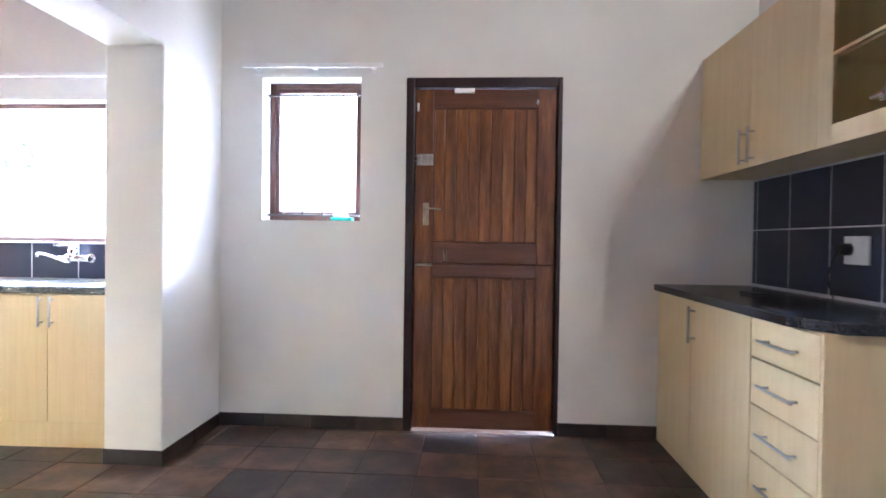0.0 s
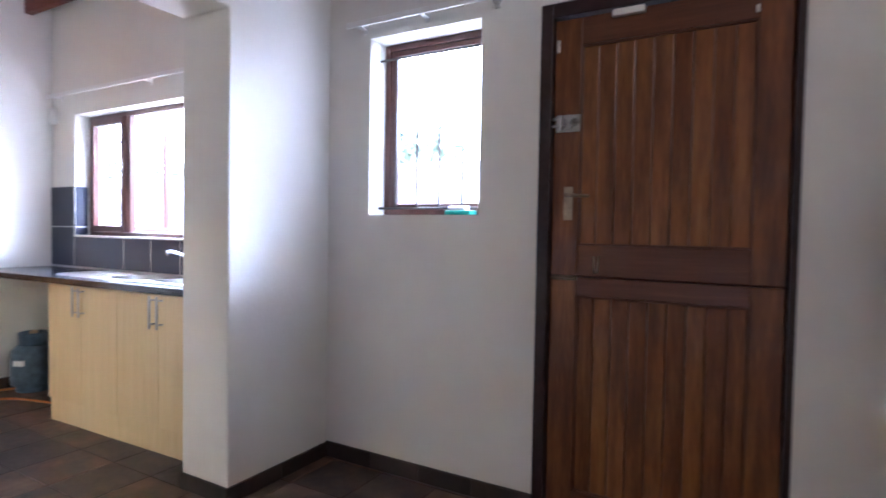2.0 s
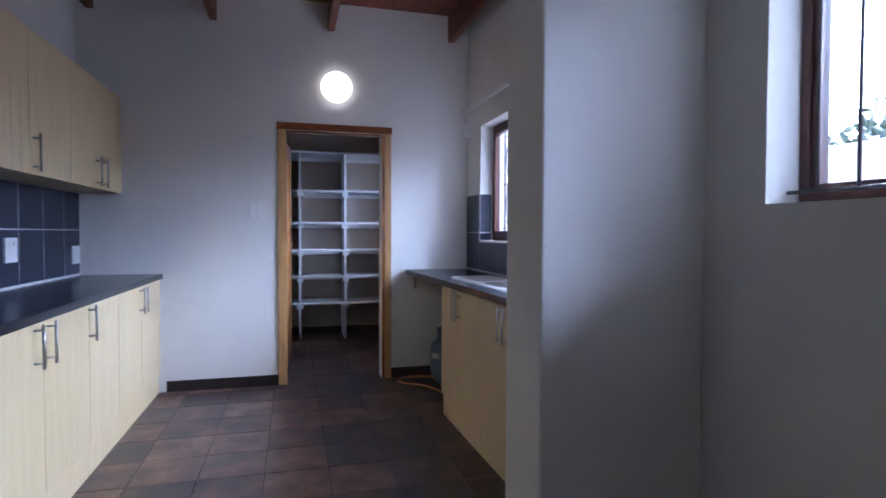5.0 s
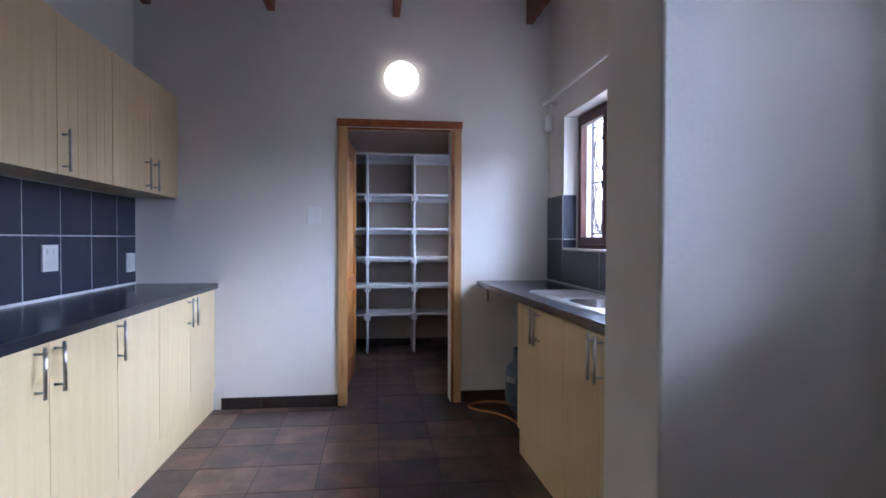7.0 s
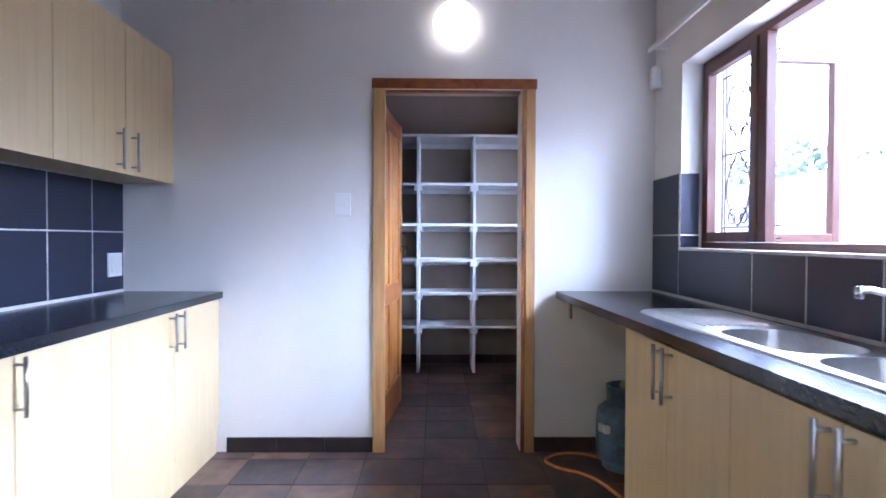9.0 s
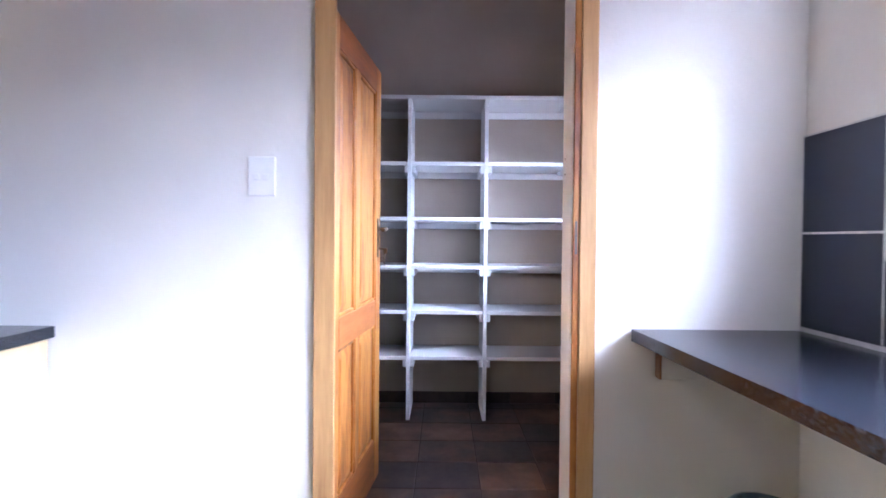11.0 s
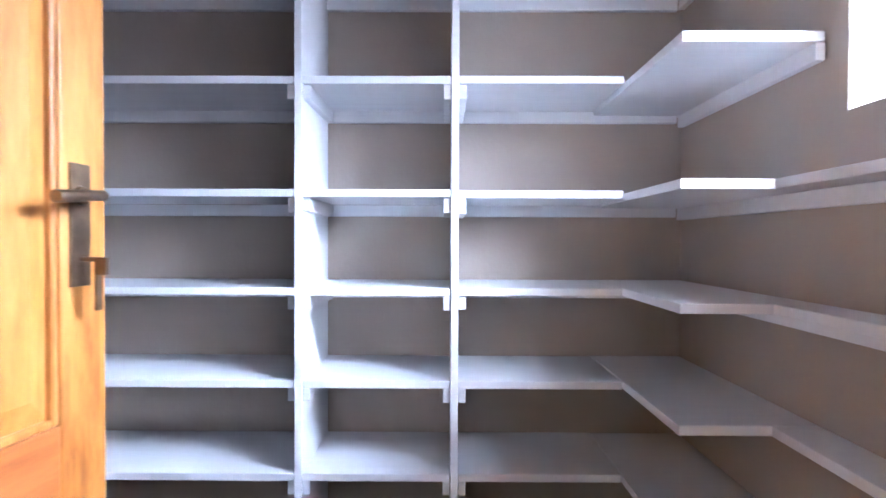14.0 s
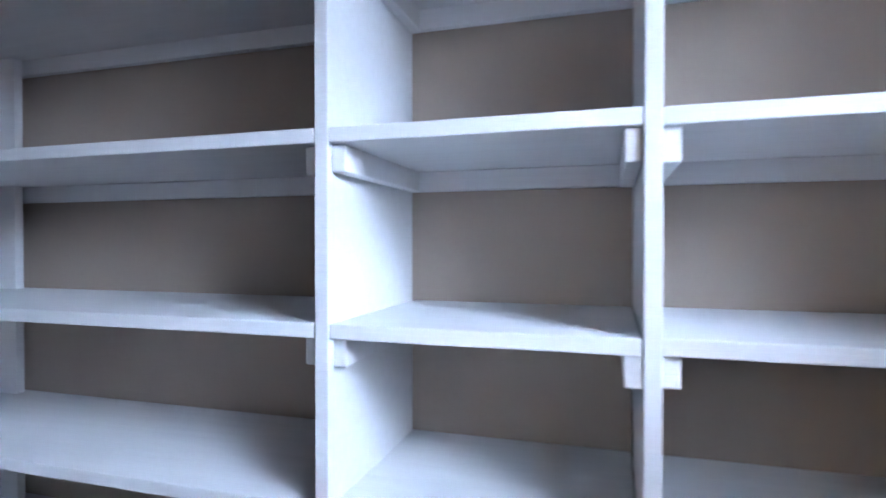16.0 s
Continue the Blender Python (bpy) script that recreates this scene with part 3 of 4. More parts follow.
lathe(bm, (-2.375, NY - 0.078, 1.055), [(0.024, 0), (0.027, 0.015), (0.018, 0.03)], 18)
tube(bm, (-2.375, NY - 0.085, 1.078), (-2.420, NY - 0.17, 1.085), 0.008, 10, 0.011)
done(bm, "lever", CHROME, mix)
curve_bar("spout", [[(-2.375, NY - 0.080, 0.985), (-2.378, NY - 0.10, 0.978), (-2.386, NY - 0.125, 0.982), (-2.408, NY - 0.17, 1.004), (-2.430, NY - 0.21, 1.024), (-2.445, NY - 0.235, 1.032), (-2.456, NY - 0.252, 1.030)]], 0.0075, CHROME, mix)
bm = bmesh.new()
lathe(bm, (-2.456, NY - 0.252, 1.030), [(0.009, -0.018), (0.010, -0.004), (0.009, 0.006), (0.005, 0.009)], 16)
done(bm, "nozzle", CHROME, mix)

# gas bottle and hose in the open bay
gas = thing("gas_bottle", (-3.95, 3.25, 0), "blue-grey steel gas bottle with a collar, standing under the counter", "gas bottle")
bm = bmesh.new()
lathe(bm, (-3.95, 3.25, 0), [(0.105, 0.0), (0.11, 0.02), (0.105, 0.03), (0.135, 0.05), (0.14, 0.08), (0.14, 0.25), (0.13, 0.29), (0.09, 0.325), (0.03, 0.335)])
done(bm, "body", GASBLUE, gas)
bm = bmesh.new()
lathe(bm, (-3.95, 3.25, 0), [(0.088, 0.315), (0.09, 0.40), (0.094, 0.408), (0.086, 0.412), (0.082, 0.40), (0.080, 0.325)], 28)
done(bm, "collar", GASBLUE, gas)
bm = bmesh.new()
tube(bm, (-3.95, 3.25, 0.33), (-3.95, 3.25, 0.40), 0.018)
tube(bm, (-3.95, 3.25, 0.385), (-3.91, 3.18, 0.385), 0.012)
lathe(bm, (-3.95, 3.25, 0.40), [(0.025, 0), (0.028, 0.01), (0.02, 0.025)], 14)
done(bm, "valve", BRASS, gas)
boxes("label_bar", PLASTIC, [(-3.905, -3.875, 3.104, 3.122, 0.20, 0.235), (-3.87, -3.845, 3.118, 3.145, 0.20, 0.235)], gas)
gas.matrix_basis = Matrix.Translation((-4.03, 3.235, 0))
def smooth(pts, n=8):
    """A rounded run through pts."""
    out = []
    p = [pts[0], *pts, pts[-1]]
    for a, b, c, d in zip(p, p[1:], p[2:], p[3:]):
        for k in range(n):
            t = k / n
            out.append(tuple(0.5 * (2 * B + (C - A) * t + (2 * A - 5 * B + 4 * C - D) * t * t + (3 * B - A - 3 * C + D) * t ** 3) for A, B, C, D in zip(a, b, c, d)))
    return out + [pts[-1]]


hose = curve_bar("gas_hose", [smooth([(-3.30, 3.20, 0.009), (-3.6, 3.12, 0.009), (-3.82, 3.06, 0.009), (-3.93, 2.99, 0.009), (-4.0, 2.89, 0.009), (-4.09, 2.85, 0.009), (-4.17, 2.93, 0.009), (-4.18, 3.04, 0.009), (-4.12, 3.13, 0.012), (-4.08, 3.16, 0.02)])], 0.008, HOSE)
tagged(hose, "orange rubber gas hose lying in a loop on the floor", "hose")

# kitchen south run: base units and wall units
FACE_S, FACE_SU = 1.140, 0.906
splits = [-4.222, -3.722, -3.250, -2.800, -2.310, -1.803]
handles = [-3.760, -3.680, -2.800, -2.340, -2.228]
for units in ((0, 1), (2,), (3, 4)):
    x0, x1 = splits[units[0]], splits[units[-1] + 1]
    c = thing("base_cabinet", ((x0 + x1) / 2, 0.9, 0), "pale maple laminate base cabinet with plain doors", "cabinet", "kitchen base cabinets")
    boxes("body", MAPLE, [(x0, x1, SY + 0.002, FACE_S - 0.019, 0.10, CT - 0.038)], c)
    boxes("plinth", MAPLE, [(x0, x1, FACE_S - 0.030, FACE_S - 0.012, 0.0, 0.142)], c)
    for u in units:
        rail_door(c, "x", splits[u], splits[u + 1], 0.145, CT - 0.040, FACE_S, 1, 0, handles[u], (0.645, 0.812))
top_s = boxes("counter_top", GRANITE, [(WX + 0.002, PW - 0.002, SY + 0.010, 1.162, CT - 0.036, CT)], None, 0.004)
tagged(top_s, "long black speckled granite-look counter top", "counter")
usplits = [-4.222, -3.775, -3.305, -2.815, -2.310, -1.803]
uhandles = [-3.822, -3.705, -2.852, -2.375, -2.245]
for units in ((0, 1), (2,), (3, 4)):
    x0, x1 = usplits[units[0]], usplits[units[-1] + 1]
    c = thing("wall_cabinet", ((x0 + x1) / 2, 0.7, 1.42), "maple laminate wall cabinet with beaded doors", "cabinet", "kitchen wall cabinets")
    boxes("body", MAPLE, [(x0, x1, SY + 0.002, FACE_SU - 0.019, 1.424, 2.088)], c)
    for u in units:
        rail_door(c, "x", usplits[u], usplits[u + 1], 1.420, 2.090, FACE_SU, 1, 6, uhandles[u], (1.435, 1.612))

# first room: drawers and cupboard against the east wall
FACE_E, CE, DY = 1.103, 0.905, 2.370
c = thing("base_cabinet", (1.35, 2.9, 0), "maple laminate base cabinet with plain double doors", "cabinet", "east cabinets")
boxes("body", MAPLE, [(FACE_E + 0.019, EX - 0.012, DY, NY - 0.002, 0.10, CE - 0.038)], c)
boxes("plinth", MAPLE, [(FACE_E + 0.004, FACE_E + 0.02, DY, NY - 0.002, 0.0, 0.10)], c)
rail_door(c, "y", DY, 2.965, 0.10, CE - 0.040, FACE_E, -1, 0, 2.918, (0.662, 0.838))
rail_door(c, "y", 2.965, NY - 0.004, 0.10, CE - 0.040, FACE_E, -1, 0)
c = thing("drawer_unit", (1.35, 2.15, 0), "maple laminate drawer unit with four drawers and steel handles", "cabinet", "east cabinets")
DS = 1.936
boxes("body", MAPLE, [(FACE_E + 0.019, EX - 0.012, DS, DY, 0.0, CE - 0.038), (FACE_E + 0.004, FACE_E + 0.02, DS, DY, 0.0, 0.10)], c)
boxes("end_panel", MAPLE, [(FACE_E, EX - 0.012, DS - 0.016, DS, 0.0, CE - 0.036)], c, 0.001)
zs = [0.10, 0.352, 0.535, 0.712, CE - 0.040]
for z0, z1 in zip(zs, zs[1:]):
    bm = bmesh.new()
    box(bm, FACE_E, FACE_E + 0.018, DS + 0.004, DY - 0.004, z0 + 0.003, z1 - 0.003)
    d = done(bm, "drawer", MAPLE, c, 0.0015, 1)
    zm = (z0 + z1) / 2 if z0 > 0.2 else 0.255
    bar_handle(d, (FACE_E, 2.035, zm), (FACE_E, 2.260, zm), (-1, 0, 0))
bm = bmesh.new()
slab(bm, [(FACE_E - 0.03, NY - 0.002), (FACE_E - 0.03, 2.08), (FACE_E + 0.055, 1.905), (EX - 0.010, 1.905), (EX - 0.010, NY - 0.002)], CE - 0.036, CE)
tagged(done(bm, "counter_top", GRANITE, None, 0.004), "black granite-look counter top with a clipped corner", "counter")
FU, UB, UT, US = 1.322, 1.503, 2.188, 2.362
c = thing("wall_cabinet", (1.48, 2.9, UB), "maple laminate wall cabinet with plain double doors", "cabinet", "east cabinets")
boxes("body", MAPLE, [(FU + 0.019, EX - 0.002, US, NY - 0.002, UB + 0.004, UT - 0.002)], c)
rail_door(c, "y", US, 2.876, UB, UT, FU, -1, 0, 2.835, (1.520, 1.688))
rail_door(c, "y", 2.876, NY - 0.003, UB, UT, FU, -1, 0, 2.917, (1.520, 1.688))
c = thing("glass_cabinet", (1.48, 2.1, UB), "maple wall cabinet with a glass door and one shelf", "cabinet", "east cabinets")
boxes("body", MAPLE, [(FU + 0.019, EX - 0.002, US - 0.018, US - 0.002, UB + 0.004, UT - 0.002), (FU + 0.019, EX - 0.002, 1.86, 1.876, UB + 0.004, UT - 0.002), (FU + 0.019, EX - 0.002, 1.876, US - 0.018, UB + 0.004, UB + 0.02),
      (FU + 0.019, EX - 0.002, 1.876, US - 0.018, UT - 0.018, UT - 0.002), (EX - 0.01, EX - 0.002, 1.876, US - 0.018, UB + 0.02, UT - 0.018), (FU + 0.03, EX - 0.01, 1.876, US - 0.018, 1.826, 1.842)], c)
boxes("door_frame", MAPLE, [(FU, FU + 0.018, 2.272, US - 0.002, UB, UT), (FU, FU + 0.018, 1.86, 1.95, UB, UT), (FU, FU + 0.018, 1.95, 2.272, UB, UB + 0.075), (FU, FU + 0.018, 1.95, 2.272, UT - 0.075, UT)], c, 0.0015)
boxes("glazing_bar", MAPLE, [(FU + 0.002, FU + 0.016, 1.95, 2.272, 1.828, 1.840)], c)
g = boxes("pane", GLASS, [(FU + 0.007, FU + 0.011, 1.945, 2.277, UB + 0.07, UT - 0.07)], c)
g.visible_shadow = False
bm = bmesh.new()
box(bm, FU - 0.012, FU, 1.985, 2.015, 1.60, 1.635)
tube(bm, (FU - 0.012, 2.0, 1.618), (FU - 0.03, 2.03, 1.612), 0.006)
done(bm, "catch", CHROME, c, 0.002)


# ---------------------------------------------------------------- switches, sockets, lamps
def plate(name, label, cat, lo, hi, axis, out, rockers):
    """A wall plate between corners lo and hi, 10 mm thick; rockers: boxes in the plate's own 0..1 plane."""
    mid = [(a + b) / 2 for a, b in zip(lo, hi)]
    e = thing(name, mid, label, cat, "wall plates")
    boxes("plate", PLASTIC, [(*sorted((lo[0], hi[0])), *sorted((lo[1], hi[1])), lo[2], hi[2])], e, 0.003)
    parts = []
    for u0, u1, v0, v1 in rockers:
        if axis == "x":
            f = hi[0] if out > 0 else lo[0]
            parts.append((*sorted((f, f + out * 0.004)), lo[1] + u0 * (hi[1] - lo[1]), lo[1] + u1 * (hi[1] - lo[1]), lo[2] + v0 * (hi[2] - lo[2]), lo[2] + v1 * (hi[2] - lo[2])))
        else:
            f = hi[1] if out > 0 else lo[1]
            parts.append((lo[0] + u0 * (hi[0] - lo[0]), lo[0] + u1 * (hi[0] - lo[0]), *sorted((f, f + out * 0.004)), lo[2] + v0 * (hi[2] - lo[2]), lo[2] + v1 * (hi[2] - lo[2])))
    for p in parts:
        boxes("rocker", WHITE, [p], e, 0.0015)
    return e


plate("light_switch", "white plastic double light switch on the wall", "switch", (WX - 0.001, 1.752, 1.258), (WX + 0.009, 1.836, 1.378), "x", 1, [(0.2, 0.42, 0.4, 0.56), (0.55, 0.77, 0.4, 0.56)])
plate("wall_socket", "white plastic wall socket on black tiles", "socket", (-3.302, SY + 0.008, 0.994), (-3.172, SY + 0.020, 1.123), "y", 1, [(0.2, 0.35, 0.65, 0.85), (0.65, 0.8, 0.65, 0.85)])
plate("blank_plate", "white plastic blank wall plate on black tiles", "socket", (-4.190, SY + 0.008, 0.940), (-4.075, SY + 0.020, 1.060), "y", 1, [(0.15, 0.85, 0.15, 0.85)])
plate("wall_socket", "white plastic wall socket with a black plug", "socket", (EX - 0.022, 2.490, 1.062), (EX - 0.010, 2.638, 1.180), "x", -1, [(0.15, 0.3, 0.7, 0.88), (0.7, 0.85, 0.7, 0.88)])
plug = thing("power_plug", (EX - 0.04, 2.60, 1.12), "black power plug and cord lying on the counter", "plug")
bm = bmesh.new()
lathe(bm, (EX - 0.024, 2.60, 1.125), [(0.022, -0.045), (0.026, -0.02), (0.026, 0.0)], 18, "x")
done(bm, "plug_body", BLACK, plug)
boxes("adapter", BLACK, [(1.30, 1.36, 2.78, 2.90, CE, CE + 0.014)], plug, 0.004)
curve_bar("cord", [[(EX - 0.07 - 0.03 * math.sin(math.pi * k / 12), 2.60 + 0.02 * k / 12, 1.12 - (1.12 - CE - 0.005) * (k / 12)) for k in range(13)]
    + [(1.50 - 0.10 * k / 8, 2.62 + 0.20 * k / 8 + 0.03 * math.sin(k), CE + 0.005) for k in range(9)]], 0.003, BLACK, plug)


def wall_lamp(x, y, z, out, label, glass):
    e = thing("wall_lamp", (x, y, z), label, "lamp", "round wall lamps")
    bm = bmesh.new()
    lathe(bm, (x, y, z), [(0.102, -0.001 * out), (0.110, 0.004 * out), (0.110, 0.022 * out), (0.100, 0.024 * out)], 40, "x")
    done(bm, "base", WHITE, e)
    bm = bmesh.new()
    lathe(bm, (x, y, z), [(0.113, 0.012 * out), (0.119, 0.030 * out), (0.115, 0.050 * out), (0.100, 0.065 * out), (0.075, 0.080 * out), (0.03, 0.087 * out), (0.004, 0.088 * out)], 40, "x")
    done(bm, "shade", glass, e)


wall_lamp(WX, 2.388, 2.262, 1, "round white glass wall lamp, switched on, over the doorway", LAMP)
wall_lamp(EX, 1.15, 2.62, -1, "round white glass wall lamp, switched on", LAMP_EAST)

pir = thing("alarm_detector", (-4.17, NY - 0.03, 1.97), "small white alarm detector on the wall", "detector")
boxes("housing", PLASTIC, [(-4.195, -4.135, NY - 0.045, NY + 0.001, 1.915, 2.035)], pir, 0.012)
boxes("lens", WHITE, [(-4.185, -4.145, NY - 0.050, NY - 0.043, 1.93, 1.975)], pir, 0.004)


# ---------------------------------------------------------------- pantry doorway and door
pf = structure(thing("door_frame_pantry", (WX, 2.38, 0), "honey-brown pine door frame", "door frame"))
O0, O1, OT = 1.955, 2.812, 1.980
boxes("architrave", ARCHI, [(WX - 0.001, WX + 0.018, O0, 2.020, 0.0, OT - 0.052), (WX - 0.001, WX + 0.018, PO1 + 0.013, O1, 0.0, OT - 0.052)], pf, 0.004)
boxes("head_architrave", PINE_RAIL, [(WX - 0.001, WX + 0.021, O0 - 0.006, O1 + 0.006, OT - 0.052, OT)], pf, 0.004)
boxes("jamb", PINE_UP, [(WX + 0.0005, WX + 0.012, PO1 - 0.0065, PO1 + 0.0125, 0, POT)], pf, 0.002)
boxes("head_jamb", PINE_RAIL, [(WX - 0.032, WX - 0.001, PO0, PO1 - 0.012, POT - 0.012, POT + 0.001)], pf, 0.002)
boxes("lining", WHITE, [(WX - PTH - 0.004, WX, PO1 - 0.009, PO1 + 0.001, 0, POT)], pf, 0.002)
boxes("strike_plate", IRON, [(WX + 0.0105, WX + 0.0130, PO1 - 0.001, PO1 + 0.006, 1.09, 1.19)], pf)
bolt_plate = boxes("bolt_plate", PLASTIC, [(WX - 0.096, WX - 0.078, PO1 - 0.0115, PO1 - 0.0085, 1.325, 1.408)], pf, 0.001)
boxes("screw", BRONZE, [(WX - 0.090, WX - 0.084, PO1 - 0.0125, PO1 - 0.0112, z, z + 0.007) for z in (1.339, 1.388)], bolt_plate)

leaf = thing("pantry_door", (0, 0, 0), "open honey-coloured varnished pine door with raised panels", "door")
LW = 0.795
T = 0.040
cols = [(0.0, 0.118), (0.345, 0.41), (LW - 0.09, LW)]
boxes("stile", PINE_UP, [(cols[0][0], cols[0][1], 0, T, 0.008, 1.915)], leaf, 0.003)
boxes("stile", PINE_UP, [(cols[2][0], cols[2][1], 0, T, 0.008, 1.915)], leaf, 0.003)
rails = [(0.008, 0.20), (0.735, 0.850), (1.80, 1.915)]
for z0, z1 in rails:
    boxes("rail", PINE_RAIL, [(cols[0][1], cols[2][0], 0, T, z0, z1)], leaf, 0.003)
for (z0, _), (a, b) in zip(((0, 0), (0, 0)), ((0.20, 0.735), (0.850, 1.80))):
    boxes("middle_stile", PINE_UP, [(cols[1][0], cols[1][1], 0, T, a, b)], leaf, 0.003)
    for u0, u1 in ((cols[0][1], cols[1][0]), (cols[1][1], cols[2][0])):
        bm = bmesh.new()
        for face, inner in ((0.016, 0.005), (T - 0.016, T - 0.005)):
            m = 0.045
            o = [(u0, a), (u1, a), (u1, b), (u0, b)]
            i_ = [(u0 + m, a + m), (u1 - m, a + m), (u1 - m, b - m), (u0 + m, b - m)]
            vo, vi = [bm.verts.new((u, face, z)) for u, z in o], [bm.verts.new((u, inner, z)) for u, z in i_]
            bm.faces.new(vi)
            for k in range(4):
                bm.faces.new((vo[k], vo[(k + 1) % 4], vi[(k + 1) % 4], vi[k]))
        done(bm, "panel", PINE_UP, leaf)
        boxes("panel_bead", PINE_UP, [(u0, u0 + 0.012, 0.003, T - 0.003, a, b), (u1 - 0.012, u1, 0.003, T - 0.003, a, b), (u0 + 0.012, u1 - 0.012, 0.003, T - 0.003, a, a + 0.012), (u0 + 0.012, u1 - 0.012, 0.003, T - 0.003, b - 0.012, b)], leaf, 0.004)
for f, o in ((0.0, -1), (T, 1)):
    bm = bmesh.new()
    box(bm, LW - 0.075, LW - 0.037, *sorted((f, f + o * 0.005)), 1.045, 1.225)
    tube(bm, (LW - 0.056, f, 1.178), (LW - 0.056, f + o * 0.042, 1.178), 0.008)
    tube(bm, (LW - 0.056, f + o * 0.042, 1.178), (LW - 0.150, f + o * 0.045, 1.170), 0.0075, 12, 0.009)
    lathe(bm, (LW - 0.056, f + o * 0.004, 1.178), [(0.015, 0), (0.013, 0.006 * o)], 16, "y")
    if o < 0:
        tube(bm, (LW - 0.056, f, 1.085), (LW - 0.056, f - 0.035, 1.085), 0.004, 8)
        box(bm, LW - 0.060, LW - 0.052, f - 0.046, f - 0.028, 1.062, 1.088)
        box(bm, LW - 0.062, LW - 0.050, f - 0.034, f - 0.030, 1.01, 1.062)
    done(bm, "lever_handle", BRONZE, leaf, 0.001)
bm = bmesh.new()
for z in (0.22, 1.70):
    tube(bm, (-0.006, -0.004, z), (-0.006, -0.004, z + 0.10), 0.007)
    box(bm, -0.002, 0.0, 0.002, 0.03, z, z + 0.10)
done(bm, "hinge", BRONZE, leaf)
# hung on the south jamb, swung into the pantry; its outer face looks to the north
leaf.matrix_basis = pose(-4.376, 1.930, 0, 0, 0, 174.4) @ Matrix.Translation((0, -T, 0))


# ---------------------------------------------------------------- pantry shelving
FX = -5.976                                             # front of the deep shelves
SH = [2.022, 1.612, 1.268, 0.970, 0.688, 0.400]         # tops of the boards
ST = 0.024
U = [2.122, 2.598]
UTK = 0.023
SS = SY + 0.003
NF, NE = 3.120, -5.572                                  # north return: front and east end
shelf = thing("pantry_shelving", (PX + 0.2, 2.3, 0), "white painted timber pantry shelving, empty, on battens and uprights", "shelving")
for u in U:
    boxes("upright", SHELFPAINT, [(PX + 0.002, FX + 0.002, u, u + UTK, 0.0, SH[0] - ST)], shelf, 0.002)
for k, z in enumerate(SH):
    segs = [(SS, U[0]), (U[0] + UTK, U[1]), (U[1] + UTK, NF)] if k else [(SS, NF)]
    for y0, y1 in segs:
        sag = random.uniform(-0.002, 0.002)
        boxes("shelf_board", SHELFPAINT, [(PX + 0.002, FX + random.uniform(-0.003, 0.001), y0 + 0.0005, y1 - 0.0015, z - ST + sag, z + sag)], shelf, 0.0025)
    drop = (0.0, 0.017, 0.010, 0.0, 0.0, 0.0)[k]        # the return boards hang a little lower near the window
    boxes("shelf_board", SHELFPAINT, [(PX + 0.002, NE + (0.0 if k else 0.04), NF + 0.001, NY - 0.003, z - ST + 0.001 - drop, z + 0.001 - drop)], shelf, 0.0025)
    if k > 1:
        boxes("narrow_shelf", SHELFPAINT, [(NE + 0.002, -4.62, 3.335, NY - 0.003, z - ST + 0.001 - drop, z + 0.001 - drop)], shelf, 0.0025)
    # battens along the walls
    b0, b1 = z - ST - 0.042, z - ST - 0.0005
    boxes("batten", SHELFPAINT, [(PX + 0.001, PX + 0.022, SS, NY - 0.025, b0, b1)], shelf, 0.002)
    boxes("batten", SHELFPAINT, [(PX + 0.024, (NE if k < 2 else -4.64), NY - 0.024, NY - 0.002, b0 - drop, b1 - drop)], shelf, 0.002)
    if k:
        for u in U:
            for y0, y1 in ((u - 0.024, u - 0.0005), (u + UTK + 0.0005, u + UTK + 0.024)):
                boxes("cleat", SHELFPAINT, [(PX + 0.023, FX - random.uniform(0.004, 0.014), y0, y1, b0 - random.uniform(0, 0.006), b1)], shelf, 0.003)
boxes("back_batten", SHELFPAINT, [(PX + 0.022, PX + 0.045, 0.965, 1.03, 0, SH[0] - ST)], shelf, 0.002)


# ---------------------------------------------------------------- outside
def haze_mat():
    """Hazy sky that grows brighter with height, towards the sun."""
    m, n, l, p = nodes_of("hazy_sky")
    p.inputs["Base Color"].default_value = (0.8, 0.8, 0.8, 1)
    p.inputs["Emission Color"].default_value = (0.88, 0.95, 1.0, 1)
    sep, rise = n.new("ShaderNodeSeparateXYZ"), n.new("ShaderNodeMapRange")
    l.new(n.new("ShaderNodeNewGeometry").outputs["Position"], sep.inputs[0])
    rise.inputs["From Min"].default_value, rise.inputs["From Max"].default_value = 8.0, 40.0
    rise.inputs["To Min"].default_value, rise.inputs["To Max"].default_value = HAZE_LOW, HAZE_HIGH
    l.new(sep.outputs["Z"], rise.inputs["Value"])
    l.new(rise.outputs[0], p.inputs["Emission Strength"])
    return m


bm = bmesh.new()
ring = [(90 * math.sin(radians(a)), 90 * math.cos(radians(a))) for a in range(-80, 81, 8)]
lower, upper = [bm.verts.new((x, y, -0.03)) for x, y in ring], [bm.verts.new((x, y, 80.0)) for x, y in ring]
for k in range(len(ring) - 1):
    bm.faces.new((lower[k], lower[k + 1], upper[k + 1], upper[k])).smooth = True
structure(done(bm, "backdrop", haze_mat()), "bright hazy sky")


def leaf_clump(bm, c, r, n, size):
    for _ in range(n):
        d = Vector((random.gauss(0, 1), random.gauss(0, 1), random.gauss(0, 0.8))).normalized() * r * random.uniform(0.45, 1.0)
        q = Euler((random.uniform(0, 6), random.uniform(0, 6), random.uniform(0, 6))).to_quaternion()
        s = size * random.uniform(0.6, 1.3)
        p = Vector(c) + d
        bm.faces.new([bm.verts.new(p + q @ Vector(v)) for v in ((-s, 0, 0), (0, -s * 0.45, s * 0.1), (s, 0, 0), (0, s * 0.45, s * 0.1))])


